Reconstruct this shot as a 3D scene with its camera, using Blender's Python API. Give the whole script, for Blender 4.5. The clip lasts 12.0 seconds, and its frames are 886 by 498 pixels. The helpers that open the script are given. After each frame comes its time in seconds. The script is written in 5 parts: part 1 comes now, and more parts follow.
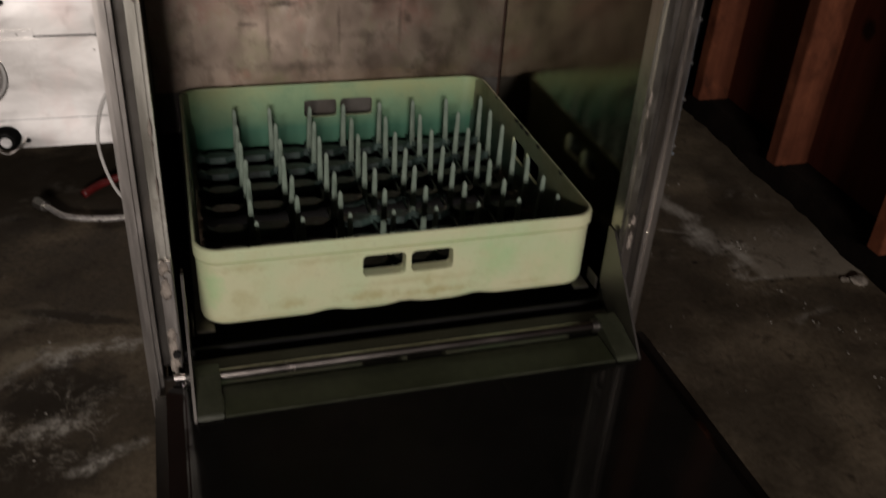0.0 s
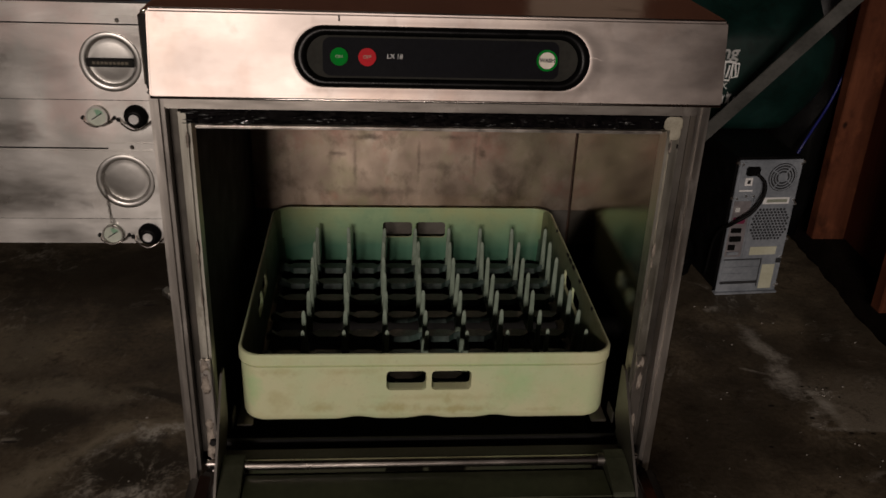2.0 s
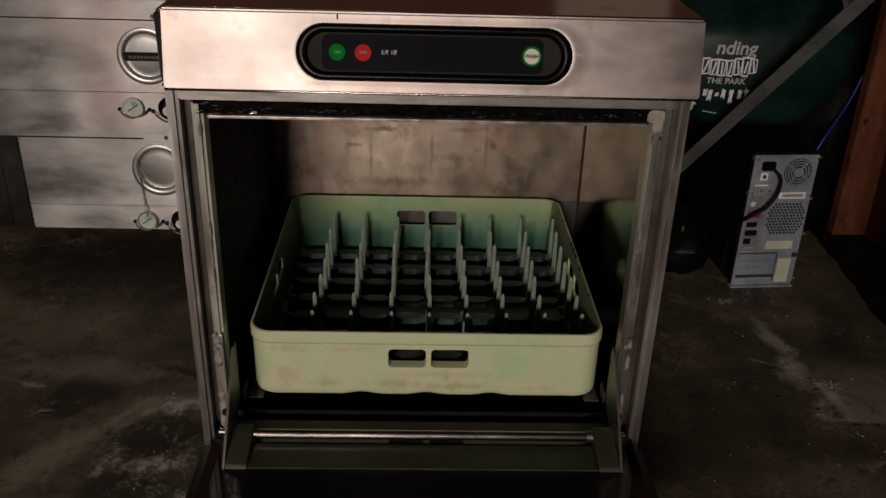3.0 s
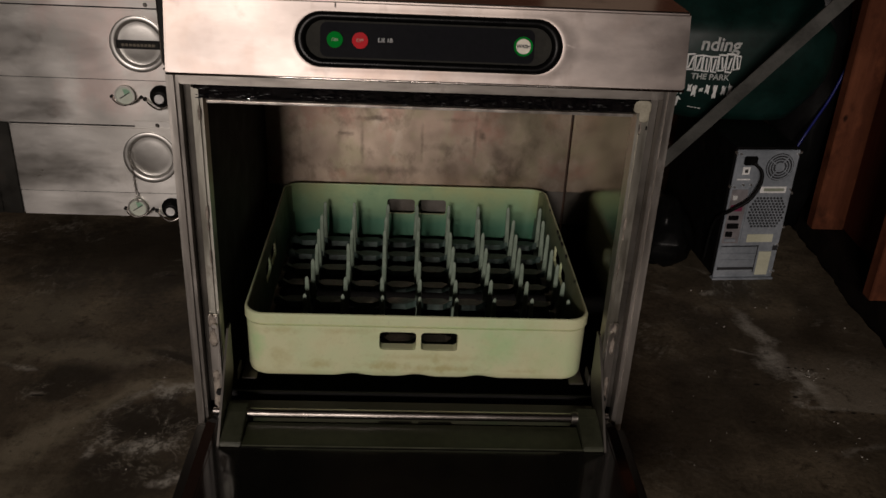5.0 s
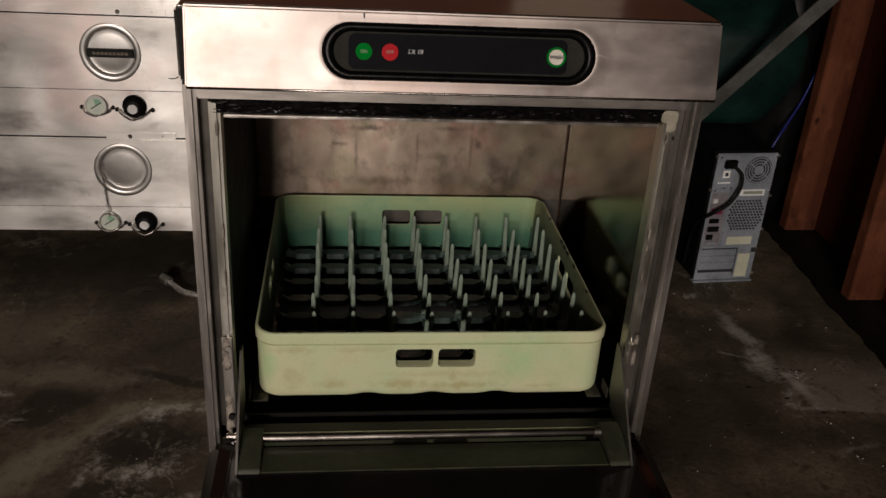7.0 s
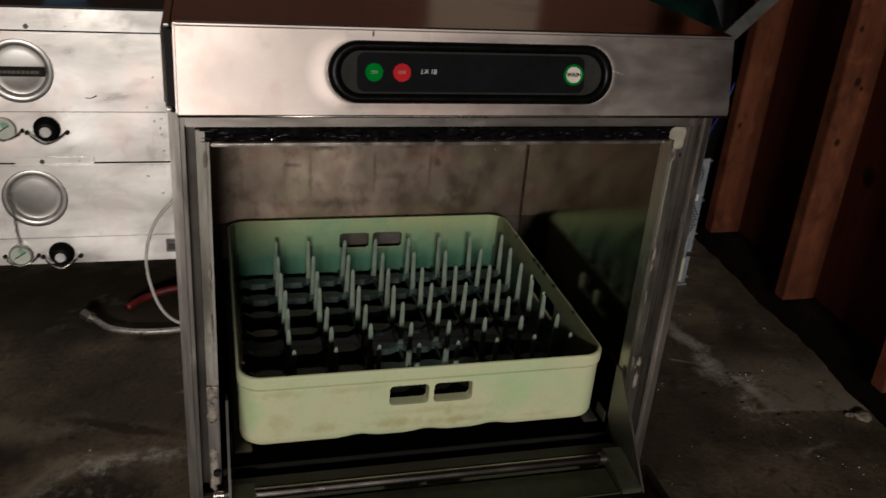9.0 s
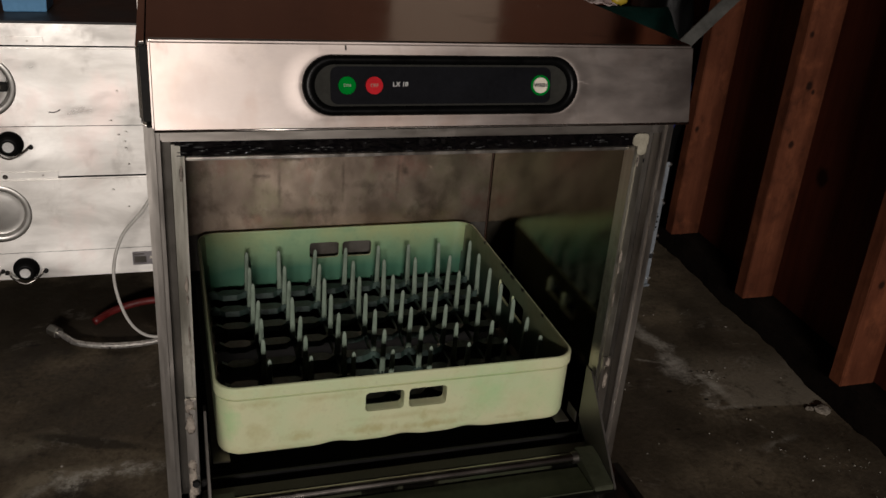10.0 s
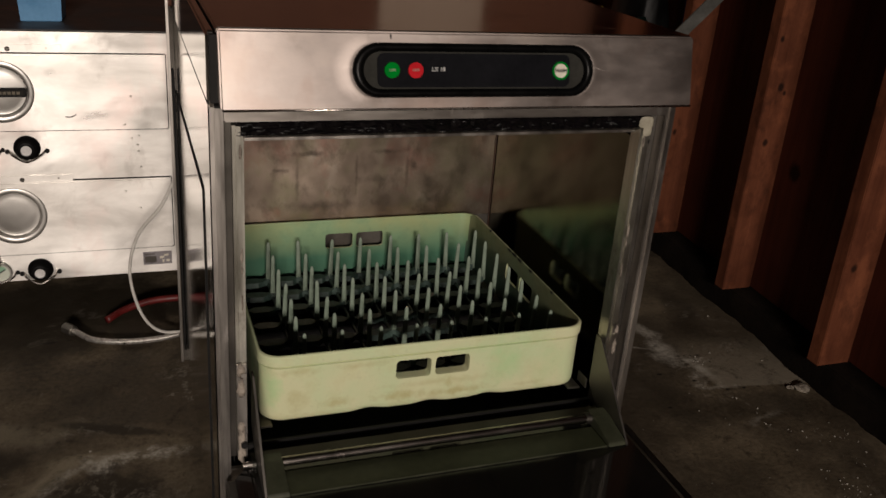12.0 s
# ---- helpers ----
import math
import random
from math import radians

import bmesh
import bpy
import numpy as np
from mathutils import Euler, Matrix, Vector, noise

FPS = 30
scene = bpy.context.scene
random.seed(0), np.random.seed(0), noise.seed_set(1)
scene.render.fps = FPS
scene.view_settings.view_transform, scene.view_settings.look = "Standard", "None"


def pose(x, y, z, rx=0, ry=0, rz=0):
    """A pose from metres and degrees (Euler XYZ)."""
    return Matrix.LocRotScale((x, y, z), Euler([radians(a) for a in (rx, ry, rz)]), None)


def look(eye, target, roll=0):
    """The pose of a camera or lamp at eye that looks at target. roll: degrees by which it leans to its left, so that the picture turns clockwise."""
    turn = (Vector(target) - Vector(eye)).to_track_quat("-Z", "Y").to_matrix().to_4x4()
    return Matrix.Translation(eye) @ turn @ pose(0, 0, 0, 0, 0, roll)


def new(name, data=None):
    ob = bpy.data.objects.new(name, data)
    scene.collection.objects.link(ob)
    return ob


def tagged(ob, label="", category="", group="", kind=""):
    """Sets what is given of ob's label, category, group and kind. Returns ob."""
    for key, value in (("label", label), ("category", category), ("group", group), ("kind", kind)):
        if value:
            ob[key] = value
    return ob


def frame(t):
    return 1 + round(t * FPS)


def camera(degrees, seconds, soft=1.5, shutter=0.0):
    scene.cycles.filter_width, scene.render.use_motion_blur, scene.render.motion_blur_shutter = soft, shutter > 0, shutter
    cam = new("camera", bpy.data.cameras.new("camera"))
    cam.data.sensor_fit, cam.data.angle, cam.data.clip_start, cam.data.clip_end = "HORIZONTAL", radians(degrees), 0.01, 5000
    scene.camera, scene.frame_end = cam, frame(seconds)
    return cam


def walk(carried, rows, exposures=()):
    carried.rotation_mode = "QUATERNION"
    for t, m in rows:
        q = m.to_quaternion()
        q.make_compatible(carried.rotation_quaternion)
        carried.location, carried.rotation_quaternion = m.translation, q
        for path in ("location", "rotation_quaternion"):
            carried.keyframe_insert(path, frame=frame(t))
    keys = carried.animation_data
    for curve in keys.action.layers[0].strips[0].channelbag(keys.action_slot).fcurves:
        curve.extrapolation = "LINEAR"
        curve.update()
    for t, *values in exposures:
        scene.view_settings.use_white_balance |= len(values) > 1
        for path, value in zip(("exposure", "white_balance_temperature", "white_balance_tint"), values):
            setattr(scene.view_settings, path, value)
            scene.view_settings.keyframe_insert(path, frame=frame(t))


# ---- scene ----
cam = camera(53.2, 12.0, shutter=0.5)
PATH = [
    (0, (-0.242, -0.801, 0.971), (0.283, 0.814, -0.086), 3.9),
    (0.5, (-0.217, -0.784, 0.989), (0.232, 0.931, 0.064), 3.9),
    (0.6, (-0.2, -0.785, 0.994), (0.228, 0.949, 0.096), 4.2),
    (1, (-0.147, -0.815, 1.038), (0.188, 0.974, 0.21), 3.3),
    (1.5, (-0.11, -0.867, 1.05), (0.122, 0.939, 0.222), 2.3),
    (2, (-0.075, -0.91, 1.059), (0.086, 0.882, 0.187), 2.4),
    (2.5, (-0.049, -0.948, 1.072), (0.034, 0.846, 0.191), 1.9),
    (3, (-0.018, -0.979, 1.078), (0.044, 0.813, 0.193), 1.8),
    (4.8, (-0.028, -1.019, 1.076), (0.065, 0.768, 0.181), 3.0),
    (5, (-0.029, -1.014, 1.079), (0.07, 0.773, 0.186), 2.9),
    (5.5, (-0.03, -1.012, 1.077), (0.084, 0.779, 0.194), 2.5),
    (6, (-0.039, -1.008, 1.075), (0.09, 0.781, 0.191), 2.5),
    (6.5, (-0.08, -1.0, 1.076), (0.083, 0.785, 0.188), 3.1),
    (7, (-0.134, -0.973, 1.076), (0.097, 0.806, 0.194), 3.6),
    (7.2, (-0.146, -0.962, 1.071), (0.112, 0.819, 0.197), 3.6),
    (8.8, (-0.266, -0.881, 1.063), (0.193, 0.864, 0.2), 4.9),
    (9, (-0.271, -0.872, 1.062), (0.225, 0.867, 0.209), 4.8),
    (9.5, (-0.287, -0.862, 1.073), (0.292, 0.859, 0.235), 4.7),
    (10, (-0.29, -0.888, 1.072), (0.29, 0.835, 0.238), 4.7),
    (10.5, (-0.3, -0.939, 1.069), (0.261, 0.793, 0.241), 4.8),
    (11, (-0.323, -0.998, 1.065), (0.239, 0.738, 0.248), 4.7),
    (11.5, (-0.352, -1.021, 1.048), (0.243, 0.713, 0.249), 4.4),
    (12, (-0.405, -0.978, 1.051), (0.254, 0.74, 0.268), 4.7),
]
EXPOSURE = [(0, -0.04, 5680, 8), (0.5, -0.22, 5900, 9), (1, -0.38, 6120, 10), (3, -0.37, 5980, 10), (5.5, -0.36, 5900, 8), (7, -0.07, 5920, 8), (9, -0.09, 5660, 4), (10.5, 0.02, 5760, 5), (12, 0.2, 6040, 7)]
walk(cam, [(t, look(eye, target, roll)) for t, eye, target, roll in PATH], EXPOSURE)

# ---- world and lights ----
world = bpy.data.worlds.new("world")
scene.world = world
world.use_nodes = True
world.node_tree.nodes["Background"].inputs[0].default_value = (0.5, 0.45, 0.4, 1)
world.node_tree.nodes["Background"].inputs[1].default_value = 0.02


def area_lamp(name, eye, target, width, height, watts, colour, spread=180.0):
    data = bpy.data.lights.new(name, "AREA")
    data.shape, data.size, data.size_y = "RECTANGLE", width, height
    data.energy, data.color, data.spread = watts, colour, radians(spread)
    ob = new(name, data)
    ob.matrix_world = look(eye, target)
    return ob


area_lamp("garage_lamp", (-1.15, -6.0, 2.14), (-0.1, 0.6, 0.4), 1.5, 0.28, 38.0, (1.0, 0.82, 0.69), 70.0)


# ---- materials ----
def rgb(c):
    return (c, c, c, 1) if isinstance(c, (int, float)) else (*c, 1)


def nodes_of(name):
    m = bpy.data.materials.new(name)
    m.use_nodes = True
    nt = m.node_tree
    return m, nt, nt.nodes["Principled BSDF"]


def add(nt, kind, **values):
    n = nt.nodes.new(kind)
    for k, v in values.items():
        n.inputs[k.replace("_", " ")].default_value = v
    return n


def stretched(nt, scale, turn=(0, 0, 0)):
    co = nt.nodes.new("ShaderNodeTexCoord")
    mp = nt.nodes.new("ShaderNodeMapping")
    mp.inputs["Scale"].default_value = scale
    mp.inputs["Rotation"].default_value = turn
    nt.links.new(co.outputs["Object"], mp.inputs["Vector"])
    return mp.outputs["Vector"]


def noise_of(nt, vector, scale, detail=4.0, rough=0.55):
    n = add(nt, "ShaderNodeTexNoise", Scale=scale, Detail=detail, Roughness=rough)
    nt.links.new(vector, n.inputs["Vector"])
    return n.outputs["Fac"]


def ramp(nt, fac, stops):
    r = nt.nodes.new("ShaderNodeValToRGB")
    e = r.color_ramp.elements
    while len(e) < len(stops):
        e.new(0.5)
    for el, (p, c) in zip(e, stops):
        el.position, el.color = p, rgb(c)
    nt.links.new(fac, r.inputs["Fac"])
    return r.outputs["Color"]


def mixed(nt, fac, a, b, how="MIX"):
    m = nt.nodes.new("ShaderNodeMix")
    m.data_type, m.blend_type = "RGBA", how
    for sock, v in ((m.inputs[0], fac), (m.inputs[6], a), (m.inputs[7], b)):
        if isinstance(v, bpy.types.NodeSocket):
            nt.links.new(v, sock)
        else:
            sock.default_value = v if not isinstance(v, tuple) or len(v) == 4 else rgb(v)
    return m.outputs[2]


def maths(nt, op, a, b=0.0):
    m = nt.nodes.new("ShaderNodeMath")
    m.operation = op
    for sock, v in zip(m.inputs, (a, b)):
        if isinstance(v, bpy.types.NodeSocket):
            nt.links.new(v, sock)
        else:
            sock.default_value = v
    return m.outputs[0]


def bumped(nt, bsdf, height, strength, distance=0.002):
    b = add(nt, "ShaderNodeBump", Strength=strength, Distance=distance)
    nt.links.new(height, b.inputs["Height"])
    nt.links.new(b.outputs["Normal"], bsdf.inputs["Normal"])


def plain(name, low, high, rough=0.5, metal=0.0, scale=20.0, spread=0.12, bump=0.1, stretch=(1, 1, 1)):
    """Two-scale mottled surface between two colours."""
    m, nt, b = nodes_of(name)
    v = stretched(nt, stretch)
    big, fine = noise_of(nt, v, scale), noise_of(nt, v, scale * 9, 3.0)
    both = maths(nt, "ADD", maths(nt, "MULTIPLY", big, 0.65), maths(nt, "MULTIPLY", fine, 0.35))
    nt.links.new(ramp(nt, both, [(0.35, low), (0.65, high)]), b.inputs["Base Color"])
    nt.links.new(ramp(nt, big, [(0.3, max(0.02, rough - spread)), (0.7, min(1, rough + spread))]), b.inputs["Roughness"])
    b.inputs["Metallic"].default_value = metal
    if bump:
        bumped(nt, b, both, bump)
    return m


def dulled(m, level):
    m.node_tree.nodes["Principled BSDF"].inputs["Specular IOR Level"].default_value = level
    return m


def steel(name, low, high, rough, brushed=0.0, axis="X", stains=0.3, streak=(1, 1, 1), dirt=(0.09, 0.06, 0.04), lean=0.0, wavy=0.0):
    """Worn stainless steel: brushing, smears, waves and brownish stains."""
    m, nt, b = nodes_of(name)
    v = stretched(nt, streak, (0, lean, 0))
    smear = noise_of(nt, v, 7.0, 6.0, 0.62)
    fine = noise_of(nt, stretched(nt, (3, 3, 260)), 6.0, 2.0)
    grime = noise_of(nt, stretched(nt, (1.0, 1.0, 0.6), (0.2, 0.1, 0.4)), 13.0, 8.0, 0.7)
    base = ramp(nt, smear, [(0.3, low), (0.7, high)])
    mask = ramp(nt, grime, [(0.56, 0.0), (0.74, stains)])
    nt.links.new(mixed(nt, mask, base, dirt), b.inputs["Base Color"])
    r = maths(nt, "ADD", ramp(nt, smear, [(0.25, rough * 0.75), (0.75, min(0.95, rough * 1.3))]), maths(nt, "MULTIPLY", mask, 0.35))
    nt.links.new(r, b.inputs["Roughness"])
    b.inputs["Metallic"].default_value = 1.0
    if brushed:
        b.inputs["Anisotropic"].default_value = brushed
        t = nt.nodes.new("ShaderNodeTangent")
        t.direction_type, t.axis = "RADIAL", axis
        nt.links.new(t.outputs[0], b.inputs["Tangent"])
    bumped(nt, b, fine, 0.05, 0.001)
    if wavy:
        first = b.inputs["Normal"].links[0].from_node
        w = add(nt, "ShaderNodeBump", Strength=1.0, Distance=wavy)
        nt.links.new(noise_of(nt, stretched(nt, (1, 1, 1), (0.3, 0.5, 0.1)), 5.0, 1.2, 0.4), w.inputs["Height"])
        nt.links.new(w.outputs["Normal"], first.inputs["Normal"])
    return m


def wood_of(name, low, high, axis=2, rough=0.75):
    m, nt, b = nodes_of(name)
    st = [14.0, 14.0, 14.0]
    st[axis] = 0.9
    v = stretched(nt, st)
    grain = noise_of(nt, v, 3.0, 6.0, 0.65)
    broad = noise_of(nt, stretched(nt, (1, 1, 1)), 3.5, 3.0)
    info = nt.nodes.new("ShaderNodeObjectInfo")
    tint = maths(nt, "ADD", 0.8, maths(nt, "MULTIPLY", info.outputs["Random"], 0.4))
    c = mixed(nt, 0.5, ramp(nt, grain, [(0.3, low), (0.7, high)]), ramp(nt, broad, [(0.3, low), (0.75, high)]))
    k = nt.nodes.new("ShaderNodeVectorMath")
    k.operation = "SCALE"
    nt.links.new(c, k.inputs[0])
    nt.links.new(tint, k.inputs["Scale"])
    nt.links.new(k.outputs[0], b.inputs["Base Color"])
    b.inputs["Roughness"].default_value = rough
    bumped(nt, b, grain, 0.35, 0.003)
    return m


def knotted(m, knots, across=False):
    """Dark knots at given places (x, y, z, radius)."""
    nt = m.node_tree
    b = nt.nodes["Principled BSDF"]
    base = b.inputs["Base Color"].links[0].from_socket
    v = stretched(nt, (1, 1, 1))
    rag = noise_of(nt, v, 30.0, 4.0, 0.6)
    for x, y, z, r in knots:
        mp = nt.nodes.new("ShaderNodeMapping")
        mp.vector_type = "TEXTURE"
        mp.inputs["Location"].default_value, mp.inputs["Scale"].default_value = (x, y, z), (0.05, r, r * 1.3) if across else (r, 0.05, r * 1.3)
        nt.links.new(v, mp.inputs["Vector"])
        ln = nt.nodes.new("ShaderNodeVectorMath")
        ln.operation = "LENGTH"
        nt.links.new(mp.outputs["Vector"], ln.inputs[0])
        far = maths(nt, "ADD", ln.outputs["Value"], maths(nt, "MULTIPLY", maths(nt, "SUBTRACT", rag, 0.5), 1.1))
        base = mixed(nt, ramp(nt, far, [(0.5, 0.9), (1.0, 0.0)]), base, (0.012, 0.005, 0.003))
    nt.links.new(base, b.inputs["Base Color"])
    return m


def blot(nt, v, x, y, turn, rx, ry, rag, spread, inner, outer, amount):
    """Mask of one ragged flat mark on the slab, stains and painted shade alike."""
    mp = nt.nodes.new("ShaderNodeMapping")
    mp.vector_type = "TEXTURE"
    mp.inputs["Location"].default_value, mp.inputs["Rotation"].default_value, mp.inputs["Scale"].default_value = (x, y, 0), (0, 0, turn), (rx, ry, 1)
    nt.links.new(v, mp.inputs["Vector"])
    ln = nt.nodes.new("ShaderNodeVectorMath")
    ln.operation = "LENGTH"
    nt.links.new(mp.outputs["Vector"], ln.inputs[0])
    far = maths(nt, "ADD", ln.outputs["Value"], maths(nt, "MULTIPLY", maths(nt, "SUBTRACT", rag, 0.5), spread))
    return ramp(nt, maths(nt, "MULTIPLY", far, 0.5), [(inner * 0.5, amount), (outer * 0.5, 0.0)])


def concrete_of(name):
    """Old oily garage slab with damp stains and crusts of lime."""
    m, nt, b = nodes_of(name)
    v = stretched(nt, (1, 1, 1))
    broad, mid, fine = noise_of(nt, v, 1.9, 5.0, 0.6), noise_of(nt, v, 9.0, 8.0, 0.68), noise_of(nt, v, 90.0, 4.0, 0.7)
    rag, curd = noise_of(nt, v, 11.0, 10.0, 0.72), noise_of(nt, v, 38.0, 9.0, 0.78)
    low, high = (0.050, 0.038, 0.023), (0.26, 0.207, 0.135)
    base = mixed(nt, 0.5, ramp(nt, broad, [(0.36, low), (0.64, high)]), ramp(nt, mid, [(0.36, low), (0.66, high)]))
    base = mixed(nt, 0.35, base, ramp(nt, fine, [(0.35, (0.036, 0.028, 0.017)), (0.65, (0.23, 0.19, 0.13))]))
    oil = ramp(nt, noise_of(nt, stretched(nt, (1, 1, 1), (0, 0, 0.5)), 4.2, 4.0, 0.5), [(0.40, 0.0), (0.55, 1.0)])
    base = mixed(nt, maths(nt, "MULTIPLY", oil, 0.6), base, (0.034, 0.027, 0.018))
    crumbs = ramp(nt, curd, [(0.45, 0.0), (0.56, 1.0)])
    # dry pale tracks between damp dark blots
    for x, y, turn, rx, ry, amount in ((-0.69, 0.31, 0.85, 0.13, 0.045, 0.75), (-0.59, 0.43, 0.85, 0.10, 0.022, 0.8), (-0.49, 0.495, 0.1, 0.08, 0.022, 0.7), (-0.73, 0.60, 0.0, 0.24, 0.05, 0.55), (-0.85, 0.75, 0.3, 0.16, 0.12, 0.35), (-0.78, 0.12, 0.2, 0.20, 0.10, 0.45)):
        base = mixed(nt, blot(nt, v, x, y, turn, rx, ry, rag, 2.8, 0.4, 1.2, amount), base, (0.28, 0.242, 0.168))
    # the widest blot, at y 1.10, paints the shadow under the oven
    for x, y, turn, rx, ry, amount in ((-0.705, 0.50, -0.2, 0.10, 0.075, 0.85), (-0.49, 0.385, 0.1, 0.12, 0.085, 0.9), (-0.50, 0.19, 0.4, 0.13, 0.08, 0.7), (-0.62, 1.10, 0.0, 0.5, 0.24, 0.85), (-0.52, 0.78, 0.0, 0.20, 0.10, 0.4), (-0.47, 0.585, -0.35, 0.13, 0.018, 0.8), (-0.56, 0.25, 0.6, 0.05, 0.03, 0.7), (0.64, 0.46, 0.2, 0.12, 0.16, 0.3), (0.93, 0.35, -0.1, 0.16, 0.06, 0.55), (0.98, 0.80, 1.2, 0.14, 0.05, 0.5)):
        base = mixed(nt, blot(nt, v, x, y, turn, rx, ry, rag, 2.2, 0.6, 1.1, amount), base, (0.028, 0.022, 0.014))
    # smooth paler repair patch by the stud wall
    xyz = nt.nodes.new("ShaderNodeSeparateXYZ")
    nt.links.new(v, xyz.inputs[0])
    jit = maths(nt, "MULTIPLY", maths(nt, "SUBTRACT", rag, 0.5), 0.07)
    ax = maths(nt, "SUBTRACT", maths(nt, "SUBTRACT", xyz.outputs["X"], maths(nt, "MULTIPLY", xyz.outputs["Y"], -0.12)), 0.913)
    ax = ramp(nt, maths(nt, "MULTIPLY", maths(nt, "ADD", ax, jit), 10.0), [(0.0, 0.0), (0.10, 1.0)])
    ay = maths(nt, "SUBTRACT", maths(nt, "ADD", maths(nt, "ADD", xyz.outputs["Y"], maths(nt, "MULTIPLY", xyz.outputs["X"], 0.13)), maths(nt, "MULTIPLY", jit, 0.4)), 0.56)
    ay = ramp(nt, maths(nt, "MULTIPLY", ay, 2.5), [(0.0, 0.0), (0.016, 1.0), (0.3, 0.6), (0.62, 0.0)])
    base = mixed(nt, maths(nt, "MULTIPLY", mixed(nt, 1.0, ax, ay, "MULTIPLY"), 0.72), base, (0.32, 0.285, 0.22))
    # scraped lime and crusts
    for x, y, turn, rx, ry, amount, speck in ((0.812, 0.775, 0.12, 0.024, 0.09, 0.75, 0.35), (0.825, 0.655, -0.15, 0.034, 0.09, 0.85, 0.4), (0.760, 0.930, 0.3, 0.03, 0.012, 0.7, 0.8), (0.768, 0.655, -0.45, 0.03, 0.004, 0.6, 0.6), (0.875, 0.575, 0.0, 0.05, 0.012, 0.9, 1.0), (0.83, 0.50, -0.4, 0.026, 0.05, 0.85, 0.8), (0.862, 0.525, 0.15, 0.016, 0.055, 0.8, 0.35), (0.86, 0.452, -0.1, 0.05, 0.010, 0.8, 0.9), (0.875, 0.32, 0.2, 0.07, 0.012, 0.3, 1.0), (-0.475, 0.475, 0.1, 0.045, 0.028, 0.95, 0.8), (-0.395, 0.485, -0.15, 0.06, 0.020, 0.9, 0.9), (-0.475, 0.300, 0.2, 0.055, 0.022, 0.95, 0.9), (-0.40, 0.222, 0.5, 0.05, 0.016, 0.95, 0.8), (-0.575, 0.300, 1.2, 0.05, 0.012, 0.7, 0.9), (-0.56, 0.43, 0.85, 0.09, 0.012, 0.6, 0.8), (-0.745, 0.455, 0.2, 0.02, 0.012, 0.6, 0.9), (-0.80, 0.545, -0.3, 0.05, 0.012, 0.6, 1.0)):
        mask = blot(nt, v, x, y, turn, rx, ry, rag, 4.2, 0.3, 1.2, amount)
        mask = mixed(nt, speck, mask, mixed(nt, 1.0, mask, crumbs, "MULTIPLY"))
        base = mixed(nt, mask, base, (0.52, 0.49, 0.42))
    # wisps of lime in the damp hollow beside the machine
    wisp = add(nt, "ShaderNodeTexNoise", Scale=12.0, Detail=9.0, Roughness=0.7, Distortion=0.5)
    nt.links.new(v, wisp.inputs["Vector"])
    thread = ramp(nt, maths(nt, "ABSOLUTE", maths(nt, "SUBTRACT", wisp.outputs["Fac"], 0.5)), [(0.0, 1.0), (0.018, 0.35), (0.04, 0.0)])
    for x, y, turn, rx, ry, amount in ((-0.46, 0.30, 0.2, 0.13, 0.12, 0.55), (-0.58, 0.36, 0.8, 0.13, 0.08, 0.4), (-0.72, 0.46, 0.0, 0.10, 0.05, 0.4), (0.85, 0.52, 0.0, 0.07, 0.12, 0.5)):
        mask = mixed(nt, 1.0, blot(nt, v, x, y, turn, rx, ry, rag, 1.6, 0.5, 1.1, amount), mixed(nt, 1.0, thread, crumbs, "MULTIPLY"), "MULTIPLY")
        base = mixed(nt, mask, base, (0.46, 0.42, 0.34))
    # pits and grit along the edge of the patch
    for x, y, rx, ry in ((0.746, 0.533, 0.007, 0.004), (0.814, 0.490, 0.006, 0.004), (0.692, 0.402, 0.006, 0.004), (0.842, 0.600, 0.004, 0.003), (0.857, 0.598, 0.004, 0.003), (0.874, 0.597, 0.003, 0.003), (0.893, 0.594, 0.004, 0.003), (0.906, 0.560, 0.003, 0.004), (0.872, 0.440, 0.006, 0.004), (0.915, 0.437, 0.005, 0.003), (0.955, 0.435, 0.005, 0.003), (-0.739, 0.450, 0.016, 0.004), (-0.604, 0.959, 0.022, 0.005), (-0.555, 0.962, 0.008, 0.004)):
        base = mixed(nt, blot(nt, v, x, y, 0.0, rx, ry, curd, 2.0, 0.6, 1.1, 0.95), base, (0.010, 0.008, 0.006))
    # stray lime veins elsewhere
    warp = add(nt, "ShaderNodeTexNoise", Scale=2.8, Detail=10.0, Roughness=0.66, Distortion=2.0)
    nt.links.new(v, warp.inputs["Vector"])
    vein = ramp(nt, maths(nt, "ABSOLUTE", maths(nt, "SUBTRACT", warp.outputs["Fac"], 0.5)), [(0.0, 1.0), (0.025, 0.0)])
    patch = ramp(nt, noise_of(nt, stretched(nt, (1, 1, 1), (0, 0, 1.1)), 3.1, 4.0), [(0.52, 0.0), (0.68, 0.7)])
    lime = mixed(nt, 1.0, mixed(nt, 1.0, vein, patch, "MULTIPLY"), crumbs, "MULTIPLY")
    base = mixed(nt, lime, base, (0.40, 0.37, 0.31))
    pits = ramp(nt, noise_of(nt, v, 60.0, 6.0, 0.7), [(0.30, 0.8), (0.38, 0.0)])
    base = mixed(nt, pits, base, (0.02, 0.016, 0.011))
    stains = ramp(nt, noise_of(nt, stretched(nt, (1, 1, 1), (0, 0, 2.0)), 24.0, 8.0, 0.75), [(0.54, 0.0), (0.66, 0.7)])
    base = mixed(nt, stains, base, (0.03, 0.021, 0.013))
    nt.links.new(base, b.inputs["Base Color"])
